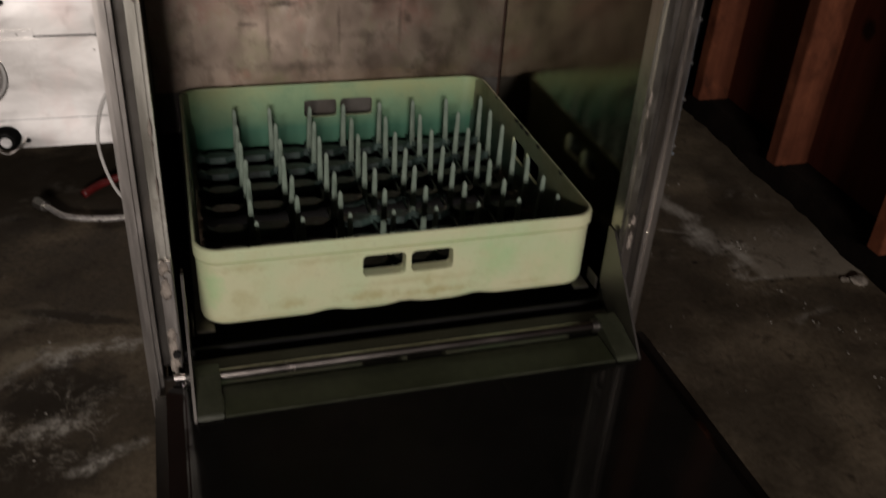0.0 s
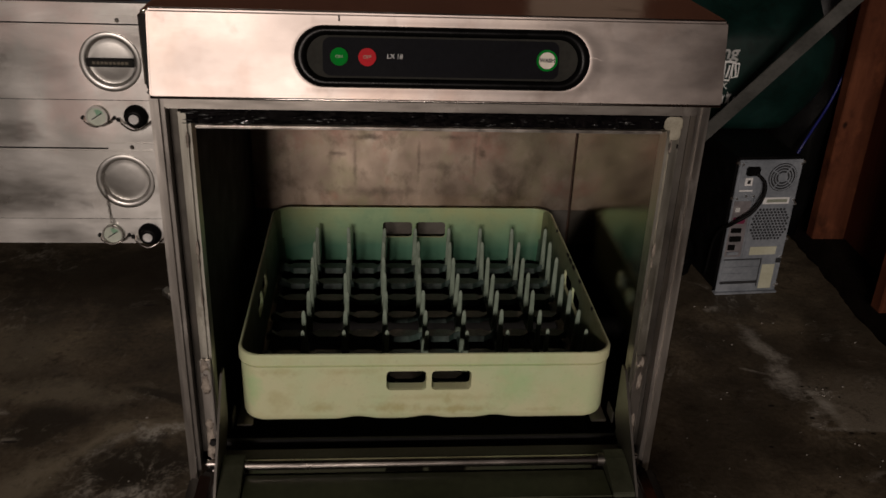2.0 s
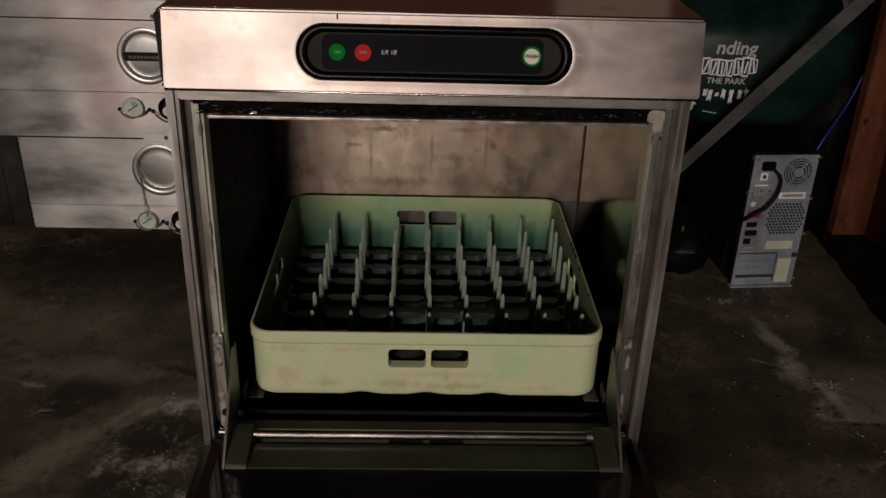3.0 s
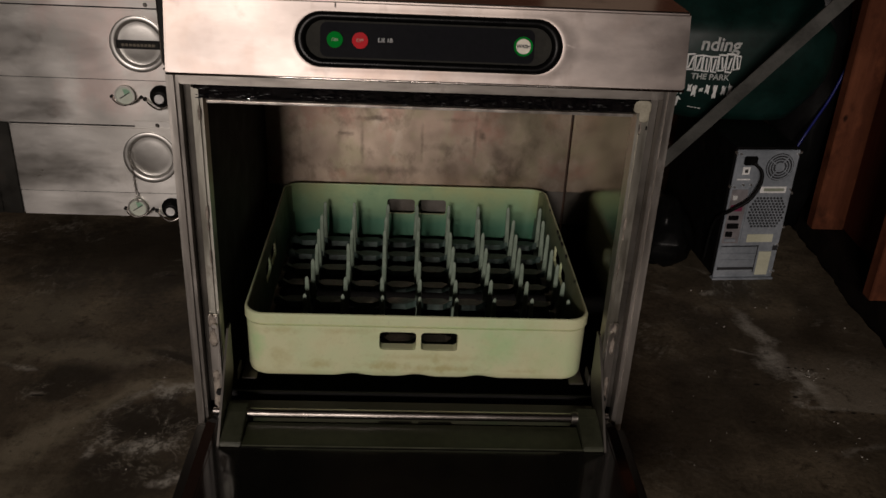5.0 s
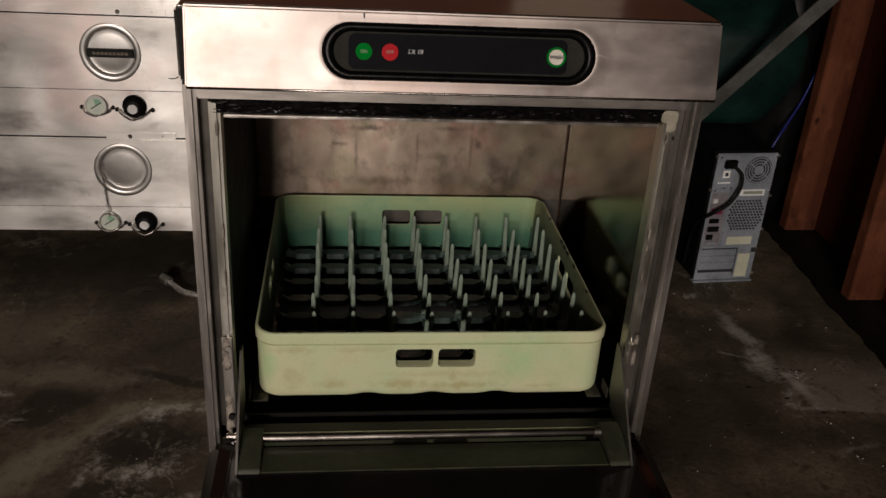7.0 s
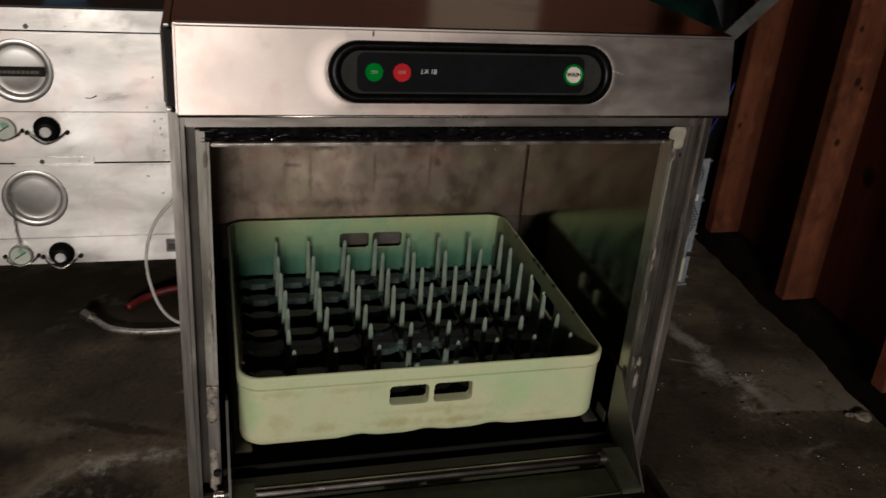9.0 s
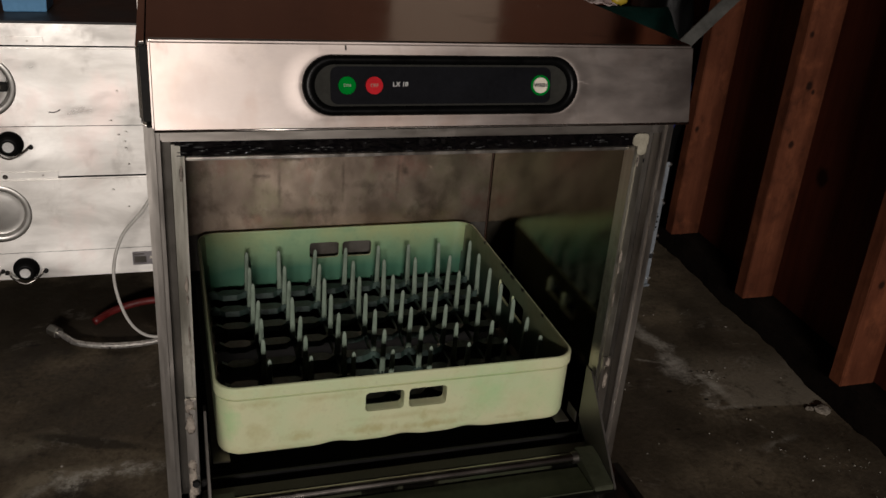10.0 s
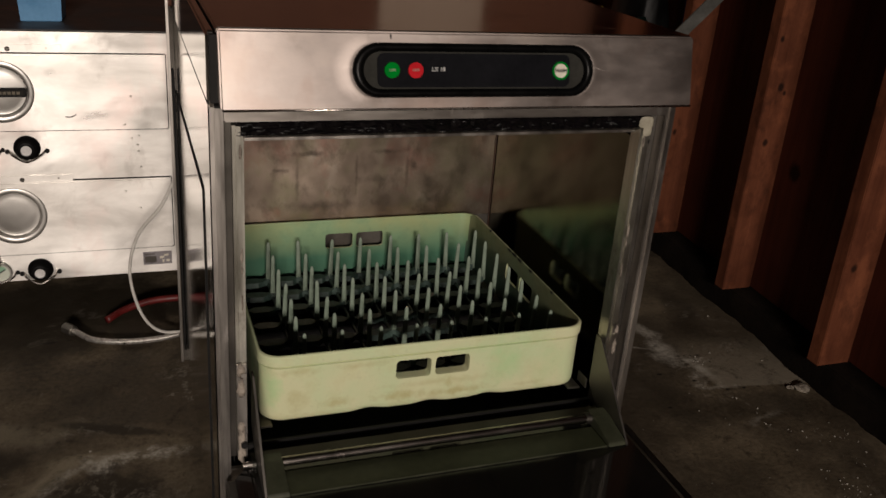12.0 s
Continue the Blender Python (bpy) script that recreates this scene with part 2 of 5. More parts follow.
    nt.links.new(ramp(nt, mid, [(0.3, 0.55), (0.7, 0.9)]), b.inputs["Roughness"])
    b.inputs["Specular IOR Level"].default_value = 0.25
    bumped(nt, b, maths(nt, "ADD", mid, maths(nt, "MULTIPLY", fine, 0.5)), 0.5, 0.004)
    return m


HOOD = steel("hood_steel", (0.36, 0.315, 0.29), (0.72, 0.64, 0.59), 0.48, 0.5, "X", 0.3, (0.7, 1, 1.5), (0.09, 0.06, 0.04), 0.35, 0.006)
TOP = steel("top_steel", (0.48, 0.42, 0.37), (0.58, 0.52, 0.47), 0.16, 0.0, "X", 0.35)
SIDE = steel("side_steel", (0.52, 0.50, 0.47), (0.66, 0.64, 0.60), 0.045, 0.0, "X", 0.25, (1, 1, 0.6), (0.09, 0.06, 0.04), 0.0, 0.0012)
FRAME = steel("frame_steel", (0.27, 0.25, 0.23), (0.64, 0.60, 0.55), 0.34, 0.3, "X", 0.8, (5, 5, 0.7), (0.07, 0.055, 0.045))
INJAMB = steel("limed_jamb_steel", (0.36, 0.345, 0.29), (0.72, 0.70, 0.62), 0.36, 0.3, "X", 0.7, (5, 5, 0.7), (0.09, 0.075, 0.055))
HEADST = steel("rail_steel", (0.36, 0.33, 0.30), (0.58, 0.54, 0.49), 0.36, 0.3, "X", 0.8, (1.2, 5, 5), (0.05, 0.04, 0.03))
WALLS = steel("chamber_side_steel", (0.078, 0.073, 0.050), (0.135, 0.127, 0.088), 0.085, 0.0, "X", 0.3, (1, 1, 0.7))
INSIDE = steel("chamber_steel", (0.36, 0.275, 0.215), (0.53, 0.43, 0.34), 0.36, 0.5, "X", 0.5, (1.5, 1.5, 1.2), (0.09, 0.062, 0.05), 0.0, 0.003)


def soiled(m, marks, colour, y=0.602, grit=45.0):
    """Adds smudges and runs at given places (x, z, half width, half height, amount) of an upright sheet."""
    nt = m.node_tree
    b = nt.nodes["Principled BSDF"]
    base = b.inputs["Base Color"].links[0].from_socket
    v = stretched(nt, (1, 1, 1))
    rag = noise_of(nt, v, grit, 6.0, 0.7)
    total = None
    for x, z, rx, rz, amount in marks:
        mp = nt.nodes.new("ShaderNodeMapping")
        mp.vector_type = "TEXTURE"
        mp.inputs["Location"].default_value, mp.inputs["Scale"].default_value = (x, y, z), (rx, 1.0, rz)
        nt.links.new(v, mp.inputs["Vector"])
        ln = nt.nodes.new("ShaderNodeVectorMath")
        ln.operation = "LENGTH"
        nt.links.new(mp.outputs["Vector"], ln.inputs[0])
        far = maths(nt, "ADD", ln.outputs["Value"], maths(nt, "MULTIPLY", maths(nt, "SUBTRACT", rag, 0.5), 2.6))
        mask = ramp(nt, far, [(0.1, amount * 0.75), (1.3, 0.0)])
        total = mask if total is None else mixed(nt, 1.0, total, mask, "LIGHTEN")
    nt.links.new(mixed(nt, total, base, colour), b.inputs["Base Color"])
    return m


def tinged(m, scale, tints):
    """Broad faint patches of other colours over a steel sheet: lime, rust, heat."""
    nt = m.node_tree
    b = nt.nodes["Principled BSDF"]
    base = b.inputs["Base Color"].links[0].from_socket
    for n, (colour, amount, low) in enumerate(tints):
        v = stretched(nt, (1, 1, 0.75), (0.4 + n, 1.3 * n, 0.7 + 2 * n))
        mask = ramp(nt, noise_of(nt, v, scale * (1 + 0.35 * n), 5.0, 0.62), [(low, 0.0), (low + 0.13, amount)])
        base = mixed(nt, mask, base, colour)
    nt.links.new(base, b.inputs["Base Color"])
    return m


tinged(HOOD, 6.0, (((0.44, 0.31, 0.25), 0.45, 0.50), ((0.70, 0.61, 0.53), 0.4, 0.54), ((0.26, 0.20, 0.16), 0.5, 0.57)))
tinged(INSIDE, 9.0, (((0.40, 0.37, 0.24), 0.7, 0.50), ((0.46, 0.25, 0.20), 0.6, 0.54), ((0.20, 0.16, 0.12), 0.75, 0.53), ((0.60, 0.53, 0.44), 0.5, 0.56)))
soiled(INSIDE, ((0.21, 0.60, 0.10, 0.20, 0.75), (0.06, 0.66, 0.08, 0.05, 0.5)), (0.31, 0.285, 0.19), 0.602, 12.0)
soiled(INSIDE, ((-0.084, 0.545, 0.035, 0.007, 0.85), (-0.138, 0.514, 0.018, 0.006, 0.75), (0.072, 0.546, 0.035, 0.007, 0.7), (0.126, 0.514, 0.012, 0.009, 0.7), (-0.105, 0.50, 0.005, 0.05, 0.6), (0.010, 0.51, 0.004, 0.05, 0.6), (0.112, 0.51, 0.005, 0.06, 0.5), (0.05, 0.49, 0.05, 0.012, 0.5), (-0.09, 0.60, 0.04, 0.006, 0.6), (0.07, 0.612, 0.03, 0.006, 0.5), (0.16, 0.48, 0.02, 0.03, 0.4), (-0.05, 0.44, 0.12, 0.012, 0.5)), (0.05, 0.038, 0.032))
# near-black gloss paints in the darkness that the steel liner mirrors
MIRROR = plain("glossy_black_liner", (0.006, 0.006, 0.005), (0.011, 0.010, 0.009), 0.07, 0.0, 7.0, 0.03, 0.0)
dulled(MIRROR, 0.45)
# olive tint puts the rack's dim reflection into the strip's colour
KHAKI = dulled(plain("reflection_tinted_strip", (0.017, 0.021, 0.010), (0.043, 0.047, 0.025), 0.38, 0.0, 9.0, 0.1, 0.1), 0.25)
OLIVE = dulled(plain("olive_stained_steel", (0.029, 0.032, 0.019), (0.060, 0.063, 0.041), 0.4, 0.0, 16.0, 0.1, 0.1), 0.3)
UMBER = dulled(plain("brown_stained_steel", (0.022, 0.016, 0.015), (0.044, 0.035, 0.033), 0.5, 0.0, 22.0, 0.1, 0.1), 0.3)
DARKST = steel("dark_steel", (0.03, 0.029, 0.026), (0.07, 0.067, 0.06), 0.45, 0.0, "X", 0.5)
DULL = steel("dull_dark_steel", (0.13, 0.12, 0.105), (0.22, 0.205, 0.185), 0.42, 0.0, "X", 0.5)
ROD = steel("rod_steel", (0.38, 0.345, 0.32), (0.54, 0.50, 0.46), 0.25, 0.0, "X", 0.3)
DIMROD = steel("dim_rod_steel", (0.20, 0.18, 0.165), (0.36, 0.33, 0.30), 0.22, 0.0, "X", 0.6)
OVEN = steel("oven_steel", (0.66, 0.64, 0.60), (0.95, 0.93, 0.89), 0.42, 0.7, "X", 0.4, (0.45, 1.0, 1.7), (0.12, 0.09, 0.065), 0.6, 0.007)
DISH = steel("dished_steel", (0.60, 0.585, 0.55), (0.80, 0.78, 0.74), 0.40, 0.0, "X", 0.2, (1, 1, 1), (0.12, 0.09, 0.065), 0.4, 0.004)


def wiped(m, scale, spread, turn):
    """Cloudy wipe marks that change the gloss and tone of a steel sheet."""
    nt = m.node_tree
    b = nt.nodes["Principled BSDF"]
    n = add(nt, "ShaderNodeTexNoise", Scale=scale, Detail=5.0, Roughness=0.58, Distortion=0.5)
    nt.links.new(stretched(nt, (1.0, 1.0, 2.1), (0, turn, 0)), n.inputs["Vector"])
    rough = b.inputs["Roughness"].links[0].from_socket
    cloud = ramp(nt, n.outputs["Fac"], [(0.34, 0.0), (0.66, 1.0)])
    nt.links.new(maths(nt, "ADD", rough, maths(nt, "MULTIPLY", maths(nt, "SUBTRACT", cloud, 0.5), spread)), b.inputs["Roughness"])
    base = b.inputs["Base Color"].links[0].from_socket
    nt.links.new(mixed(nt, maths(nt, "MULTIPLY", cloud, 0.75), base, (0.44, 0.42, 0.39)), b.inputs["Base Color"])
    return m


wiped(OVEN, 4.2, 0.22, 0.7)
tinged(OVEN, 3.4, (((0.70, 0.55, 0.51), 0.55, 0.53),))
RUST = plain("rusty_seam", (0.022, 0.010, 0.005), (0.075, 0.036, 0.018), 0.7, 0.0, 40.0, 0.1, 0.4)
SEALANT = plain("dried_sealant", (0.24, 0.22, 0.165), (0.40, 0.375, 0.29), 0.7, 0.0, 60.0, 0.1, 0.3)
LIME = plain("limescale", (0.07, 0.055, 0.045), (0.40, 0.35, 0.29), 0.8, 0.0, 55.0, 0.1, 0.9)
GASKET = dulled(plain("wet_black_rubber", (0.002, 0.002, 0.002), (0.005, 0.004, 0.005), 0.07, 0.0, 60.0, 0.03, 0.0), 0.4)
bumped(GASKET.node_tree, GASKET.node_tree.nodes["Principled BSDF"], noise_of(GASKET.node_tree, stretched(GASKET.node_tree, (0.4, 1, 1)), 110.0, 1.6, 0.5), 0.8, 0.0045)
BEAD = dulled(plain("wet_bead", (0.02, 0.02, 0.02), (0.05, 0.05, 0.05), 0.2, 0.0, 60.0, 0.05, 0.0), 0.4)
SACKMAT = dulled(plain("black_polythene", (0.003, 0.003, 0.003), (0.006, 0.006, 0.006), 0.36, 0.0, 14.0, 0.05, 0.3), 0.12)
BLACK = dulled(plain("black_plastic", (0.003, 0.003, 0.003), (0.007, 0.0066, 0.0066), 0.45, 0.0, 30.0, 0.1, 0.1), 0.1)
MATT = dulled(plain("matt_black_and_shade", (0.006, 0.006, 0.006), (0.014, 0.013, 0.012), 0.7, 0.0, 25.0, 0.1, 0.15), 0.25)
# rack base plastic, near black with the shade inside the rack in its colour
SHADEBASE = plain("shaded_rack_base", (0.005, 0.011, 0.009), (0.064, 0.106, 0.088), 0.55, 0.0, 16.0, 0.1, 0.2)
SMOKE = dulled(plain("smoked_panel", (0.006, 0.0062, 0.0075), (0.0095, 0.0098, 0.0118), 0.5, 0.0, 20.0, 0.08, 0.0), 0.02)
GREYPL = dulled(plain("grey_plastic", (0.022, 0.0218, 0.0195), (0.036, 0.0355, 0.031), 0.6, 0.0, 30.0, 0.1, 0.1), 0.02)
GREEN = plain("green_button", (0.0, 0.15, 0.010), (0.001, 0.21, 0.016), 0.6, 0.0, 90.0, 0.05, 0.0)
RED = plain("red_button", (0.42, 0.008, 0.014), (0.52, 0.014, 0.022), 0.5, 0.0, 90.0, 0.05, 0.0)
dulled(GREEN, 0.06), dulled(RED, 0.06)
CREAM = plain("cream_button", (0.6, 0.56, 0.46), (0.74, 0.7, 0.6), 0.4, 0.0, 90.0, 0.05, 0.0)
BAGPRINT = plain("bright_print", (0.74, 0.74, 0.72), (0.9, 0.9, 0.88), 0.6, 0.0, 60.0, 0.05, 0.0)
PRINT = plain("pale_print", (0.55, 0.55, 0.53), (0.7, 0.7, 0.68), 0.5, 0.0, 90.0, 0.05, 0.0)
BEZEL = dulled(plain("bezel_rubber", (0.002, 0.002, 0.002), (0.004, 0.004, 0.004), 0.3, 0.0, 40.0, 0.06, 0.1), 0.1)
FADED = plain("faded_print", (0.22, 0.25, 0.19), (0.34, 0.36, 0.28), 0.6, 0.0, 90.0, 0.05, 0.0)
TAN = plain("tan_print", (0.10, 0.085, 0.06), (0.17, 0.145, 0.105), 0.6, 0.0, 90.0, 0.05, 0.0)
INK = plain("dark_print", (0.02, 0.02, 0.02), (0.04, 0.04, 0.04), 0.5, 0.0, 90.0, 0.05, 0.0)


def rack_plastic(name, ends, low, high, stain_shade=None):
    """Old cream plastic, tinted by two kinds of stain in broad patches."""
    m, nt, b = nodes_of(name)
    v = stretched(nt, (1, 1, 1))
    broad, mid, fine = noise_of(nt, v, 7.0, 5.0), noise_of(nt, v, 26.0, 6.0, 0.65), noise_of(nt, v, 160.0, 3.0)
    c = ramp(nt, broad, [(0.42, ends[0]), (0.60, ends[1])])
    c = mixed(nt, maths(nt, "MULTIPLY", ramp(nt, mid, [(0.5, 0.0), (0.75, 1.0)]), 0.45), c, low)
    c = mixed(nt, maths(nt, "MULTIPLY", ramp(nt, fine, [(0.6, 0.0), (0.8, 1.0)]), 0.25), c, high)
    nt.links.new(c, b.inputs["Base Color"])
    if stain_shade:
        # green stain and painted shade, deeper in the lower half of the walls
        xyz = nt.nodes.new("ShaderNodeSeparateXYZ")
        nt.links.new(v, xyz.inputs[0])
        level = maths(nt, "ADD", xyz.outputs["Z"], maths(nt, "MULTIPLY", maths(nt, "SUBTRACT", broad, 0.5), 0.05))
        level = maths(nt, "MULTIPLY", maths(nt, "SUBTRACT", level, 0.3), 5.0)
        c = mixed(nt, ramp(nt, level, [(0.22, 1.0), (0.55, 0.0)]), c, stain_shade)
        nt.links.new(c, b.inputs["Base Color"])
    nt.links.new(ramp(nt, mid, [(0.3, 0.4), (0.7, 0.62)]), b.inputs["Roughness"])
    bumped(nt, b, mid, 0.08)
    return m


RACK = rack_plastic("stained_rack_plastic", ((0.635, 0.645, 0.40), (0.555, 0.65, 0.385)), (0.52, 0.49, 0.24), (0.32, 0.30, 0.17))
soiled(RACK, ((0.125, 0.375, 0.035, 0.05, 0.6), (0.20, 0.36, 0.05, 0.04, 0.35), (-0.236, 0.37, 0.018, 0.05, 0.75), (0.05, 0.40, 0.06, 0.012, 0.3)), (0.38, 0.62, 0.28), 0.084, 30.0)
soiled(RACK, ((-0.045, 0.333, 0.05, 0.010, 0.75), (0.045, 0.330, 0.06, 0.009, 0.8), (-0.145, 0.334, 0.03, 0.009, 0.65), (-0.20, 0.345, 0.02, 0.02, 0.5), (0.16, 0.328, 0.03, 0.006, 0.5), (-0.10, 0.392, 0.05, 0.007, 0.45), (-0.20, 0.392, 0.04, 0.008, 0.5), (0.02, 0.350, 0.10, 0.007, 0.4), (0.03, 0.345, 0.012, 0.016, 0.6)), (0.40, 0.345, 0.13), 0.084, 60.0)
# olive-stained darker copy of the rack plastic, with the side walls' shade in its colour
RACKSIDE = rack_plastic("shaded_olive_plastic", ((0.145, 0.145, 0.07), (0.115, 0.145, 0.075)), (0.05, 0.07, 0.035), (0.04, 0.05, 0.025), (0.03, 0.06, 0.04))
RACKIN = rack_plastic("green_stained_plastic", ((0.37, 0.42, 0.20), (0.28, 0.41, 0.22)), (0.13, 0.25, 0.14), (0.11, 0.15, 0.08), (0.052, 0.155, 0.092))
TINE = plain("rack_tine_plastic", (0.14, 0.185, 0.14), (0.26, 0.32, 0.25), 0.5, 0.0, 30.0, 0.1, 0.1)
STUD = wood_of("stud_wood", (0.066, 0.019, 0.009), (0.23, 0.079, 0.037))
tinged(STUD, 11.0, (((0.062, 0.018, 0.008), 0.45, 0.47), ((0.28, 0.095, 0.042), 0.35, 0.54), ((0.03, 0.011, 0.006), 0.5, 0.57)))
knotted(STUD, ((1.160, 0.822, 0.615, 0.011), (1.175, 0.822, 0.60, 0.007), (1.132, 0.822, 0.735, 0.009), (1.150, 0.822, 0.47, 0.010), (1.12, 0.41, 0.30, 0.012), (1.16, 1.25, 0.38, 0.010)))
BOARD = wood_of("wall_board", (0.048, 0.013, 0.007), (0.13, 0.037, 0.0185))
knotted(BOARD, ((1.207, 0.753, 0.41, 0.026), (1.25, 1.55, 0.9, 0.02)), True)
dulled(STUD, 0.15), dulled(BOARD, 0.1)
DARKBOARD = wood_of("dark_board", (0.04, 0.016, 0.009), (0.09, 0.038, 0.02))
REDBOARD = wood_of("red_board", (0.085, 0.029, 0.014), (0.17, 0.064, 0.03))
PLATE = plain("dark_sill", (0.006, 0.0042, 0.003), (0.018, 0.0125, 0.009), 0.95, 0.0, 14.0, 0.04, 0.5)
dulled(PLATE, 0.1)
PLY = wood_of("plywood", (0.34, 0.25, 0.19), (0.46, 0.36, 0.28))
CONCRETE = concrete_of("concrete")
CHIP = plain("pale_concrete", (0.26, 0.24, 0.20), (0.50, 0.47, 0.41), 0.85, 0.0, 70.0, 0.05, 0.5)
RUBBLE = plain("dusty_concrete", (0.13, 0.11, 0.085), (0.34, 0.30, 0.245), 0.9, 0.0, 70.0, 0.05, 0.6)
CEIL = plain("board_ceiling", (0.07, 0.05, 0.035), (0.13, 0.095, 0.065), 0.85, 0.0, 3.0, 0.1, 0.2)
PCGREY = plain("galvanised_sheet", (0.20, 0.225, 0.25), (0.36, 0.39, 0.43), 0.45, 0.25, 12.0, 0.1, 0.05)
PORTS = plain("port_steel", (0.20, 0.185, 0.19), (0.32, 0.30, 0.31), 0.5, 0.3, 40.0, 0.1, 0.1)
PCHOLE = plain("vent_dark", (0.012, 0.013, 0.015), (0.03, 0.03, 0.032), 0.8, 0.0, 30.0, 0.05, 0.0)
BAGMAT = plain("green_nylon", (0.0009, 0.0095, 0.0073), (0.002, 0.025, 0.0195), 0.5, 0.0, 8.0, 0.1, 0.25)
BARMAT = plain("grey_bar", (0.068, 0.068, 0.062), (0.128, 0.127, 0.116), 0.5, 0.3, 14.0, 0.12, 0.2)
BLUE = plain("blue_plastic", (0.10, 0.27, 0.5), (0.15, 0.36, 0.62), 0.4, 0.0, 12.0, 0.1, 0.05)
CABLE = plain("blue_cable", (0.008, 0.012, 0.12), (0.014, 0.02, 0.19), 0.4, 0.0, 60.0, 0.05, 0.0)
HOSE = plain("white_tube", (0.52, 0.5, 0.46), (0.7, 0.68, 0.63), 0.4, 0.0, 40.0, 0.1, 0.05)
BRAID = plain("braided_hose", (0.22, 0.2, 0.18), (0.62, 0.6, 0.56), 0.35, 0.7, 120.0, 0.1, 0.8)
REDH = plain("red_hose", (0.075, 0.006, 0.006), (0.14, 0.011, 0.009), 0.5, 0.0, 40.0, 0.1, 0.1)
DIAL = plain("dial_face", (0.55, 0.6, 0.5), (0.7, 0.74, 0.64), 0.35, 0.0, 60.0, 0.1, 0.0)
OVENTOP = plain("dark_oven_top", (0.02, 0.019, 0.018), (0.045, 0.042, 0.04), 0.55, 0.0, 9.0, 0.15, 0.2)
ALU = plain("bright_aluminium", (0.55, 0.54, 0.52), (0.80, 0.79, 0.77), 0.45, 0.0, 40.0, 0.1, 0.0)
ZONE = plain("green_zone", (0.22, 0.42, 0.27), (0.30, 0.50, 0.34), 0.5)
RAG = plain("pale_rag", (0.36, 0.26, 0.24), (0.55, 0.46, 0.43), 0.9, 0.0, 30.0, 0.05, 0.3)
YELLOW = plain("yellow_plastic", (0.5, 0.36, 0.02), (0.62, 0.46, 0.05), 0.45, 0.0, 40.0, 0.1, 0.05)


from mathutils.bvhtree import BVHTree


# ---- mesh helpers ----
def mesh_of(bm, name, material, smooth=False):
    bmesh.ops.recalc_face_normals(bm, faces=bm.faces[:])
    me = bpy.data.meshes.new(name)
    bm.to_mesh(me)
    bm.free()
    if smooth:
        me.polygons.foreach_set("use_smooth", [True] * len(me.polygons))
    me.materials.append(material)
    return me


def thing(name, at, label, category, group="", kind=""):
    ob = new(name)
    ob.empty_display_size = 0.05
    ob.location = at
    return tagged(ob, label, category, group, kind)


def under(ob, parent):
    """Hangs an object that is built in world coordinates under its thing."""
    ob.parent = parent
    ob.matrix_parent_inverse = Matrix.Translation(-parent.location) if parent.parent is None else Matrix()
    return ob


def part(name, bm, material, parent, label="", smooth=False):
    ob = new(name, mesh_of(bm, name, material, smooth))
    under(ob, parent)
    return tagged(ob, label) if label else ob


def solid(name, bm, material, label="", category="", group="", kind="", smooth=False):
    return tagged(new(name, mesh_of(bm, name, material, smooth)), label, category, group, kind)


def bevelled(bm, width, segments=2, edges=None):
    if width:
        bmesh.ops.bevel(bm, geom=edges or bm.edges[:], offset=width, segments=segments, affect="EDGES", clamp_overlap=True)
    return bm


def box(x0, x1, y0, y1, z0, z1, bevel=0.0, bm=None):
    fresh = bmesh.new()
    bmesh.ops.create_cube(fresh, size=1.0)
    for v in fresh.verts:
        v.co = Vector(((x0 + x1) / 2 + v.co.x * (x1 - x0), (y0 + y1) / 2 + v.co.y * (y1 - y0), (z0 + z1) / 2 + v.co.z * (z1 - z0)))
    bevelled(fresh, bevel)
    return join(bm, fresh)


def join(bm, extra):
    if bm is None:
        return extra
    me = bpy.data.meshes.new("joined")
    extra.to_mesh(me)
    extra.free()
    bm.from_mesh(me)
    bpy.data.meshes.remove(me)
    return bm


def drum(centre, radius, depth, along="Y", segments=32, top=None, bevel=0.0):
    """A cylinder or cone about an axis."""
    bm = bmesh.new()
    bmesh.ops.create_cone(bm, cap_ends=True, segments=segments, radius1=radius, radius2=radius if top is None else top, depth=depth)
    if bevel:
        bevelled(bm, bevel, 2, [e for e in bm.edges if e.is_manifold and e.calc_face_angle() > 0.8])
    turn = {"Y": Matrix.Rotation(radians(90), 4, "X"), "X": Matrix.Rotation(radians(90), 4, "Y"), "Z": Matrix()}[along]
    bm.transform(Matrix.Translation(centre) @ turn)
    return bm


def lathe(profile, segments=40, closed=True):
    """Turns (radius, height) pairs about z."""
    bm = bmesh.new()
    rings = []
    for r, h in profile:
        rings.append([bm.verts.new((r * math.cos(2 * math.pi * k / segments), r * math.sin(2 * math.pi * k / segments), h)) for k in range(segments)])
    for a, b in zip(rings, rings[1:]):
        for k in range(segments):
            bm.faces.new((a[k], a[(k + 1) % segments], b[(k + 1) % segments], b[k]))
    if closed:
        bm.faces.new(rings[0][::-1])
    bm.faces.new(rings[-1])
    return bm


def smooth_path(points, steps=8):
    pts = [Vector(p) for p in points]
    pts = [2 * pts[0] - pts[1]] + pts + [2 * pts[-1] - pts[-2]]
    out = []
    for a, b, c, d in zip(pts, pts[1:], pts[2:], pts[3:]):
        for k in range(steps):
            u = k / steps
            out.append(0.5 * (2 * b + (c - a) * u + (2 * a - 5 * b + 4 * c - d) * u * u + (3 * b - a - 3 * c + d) * u ** 3))
    return out + [pts[-2]]


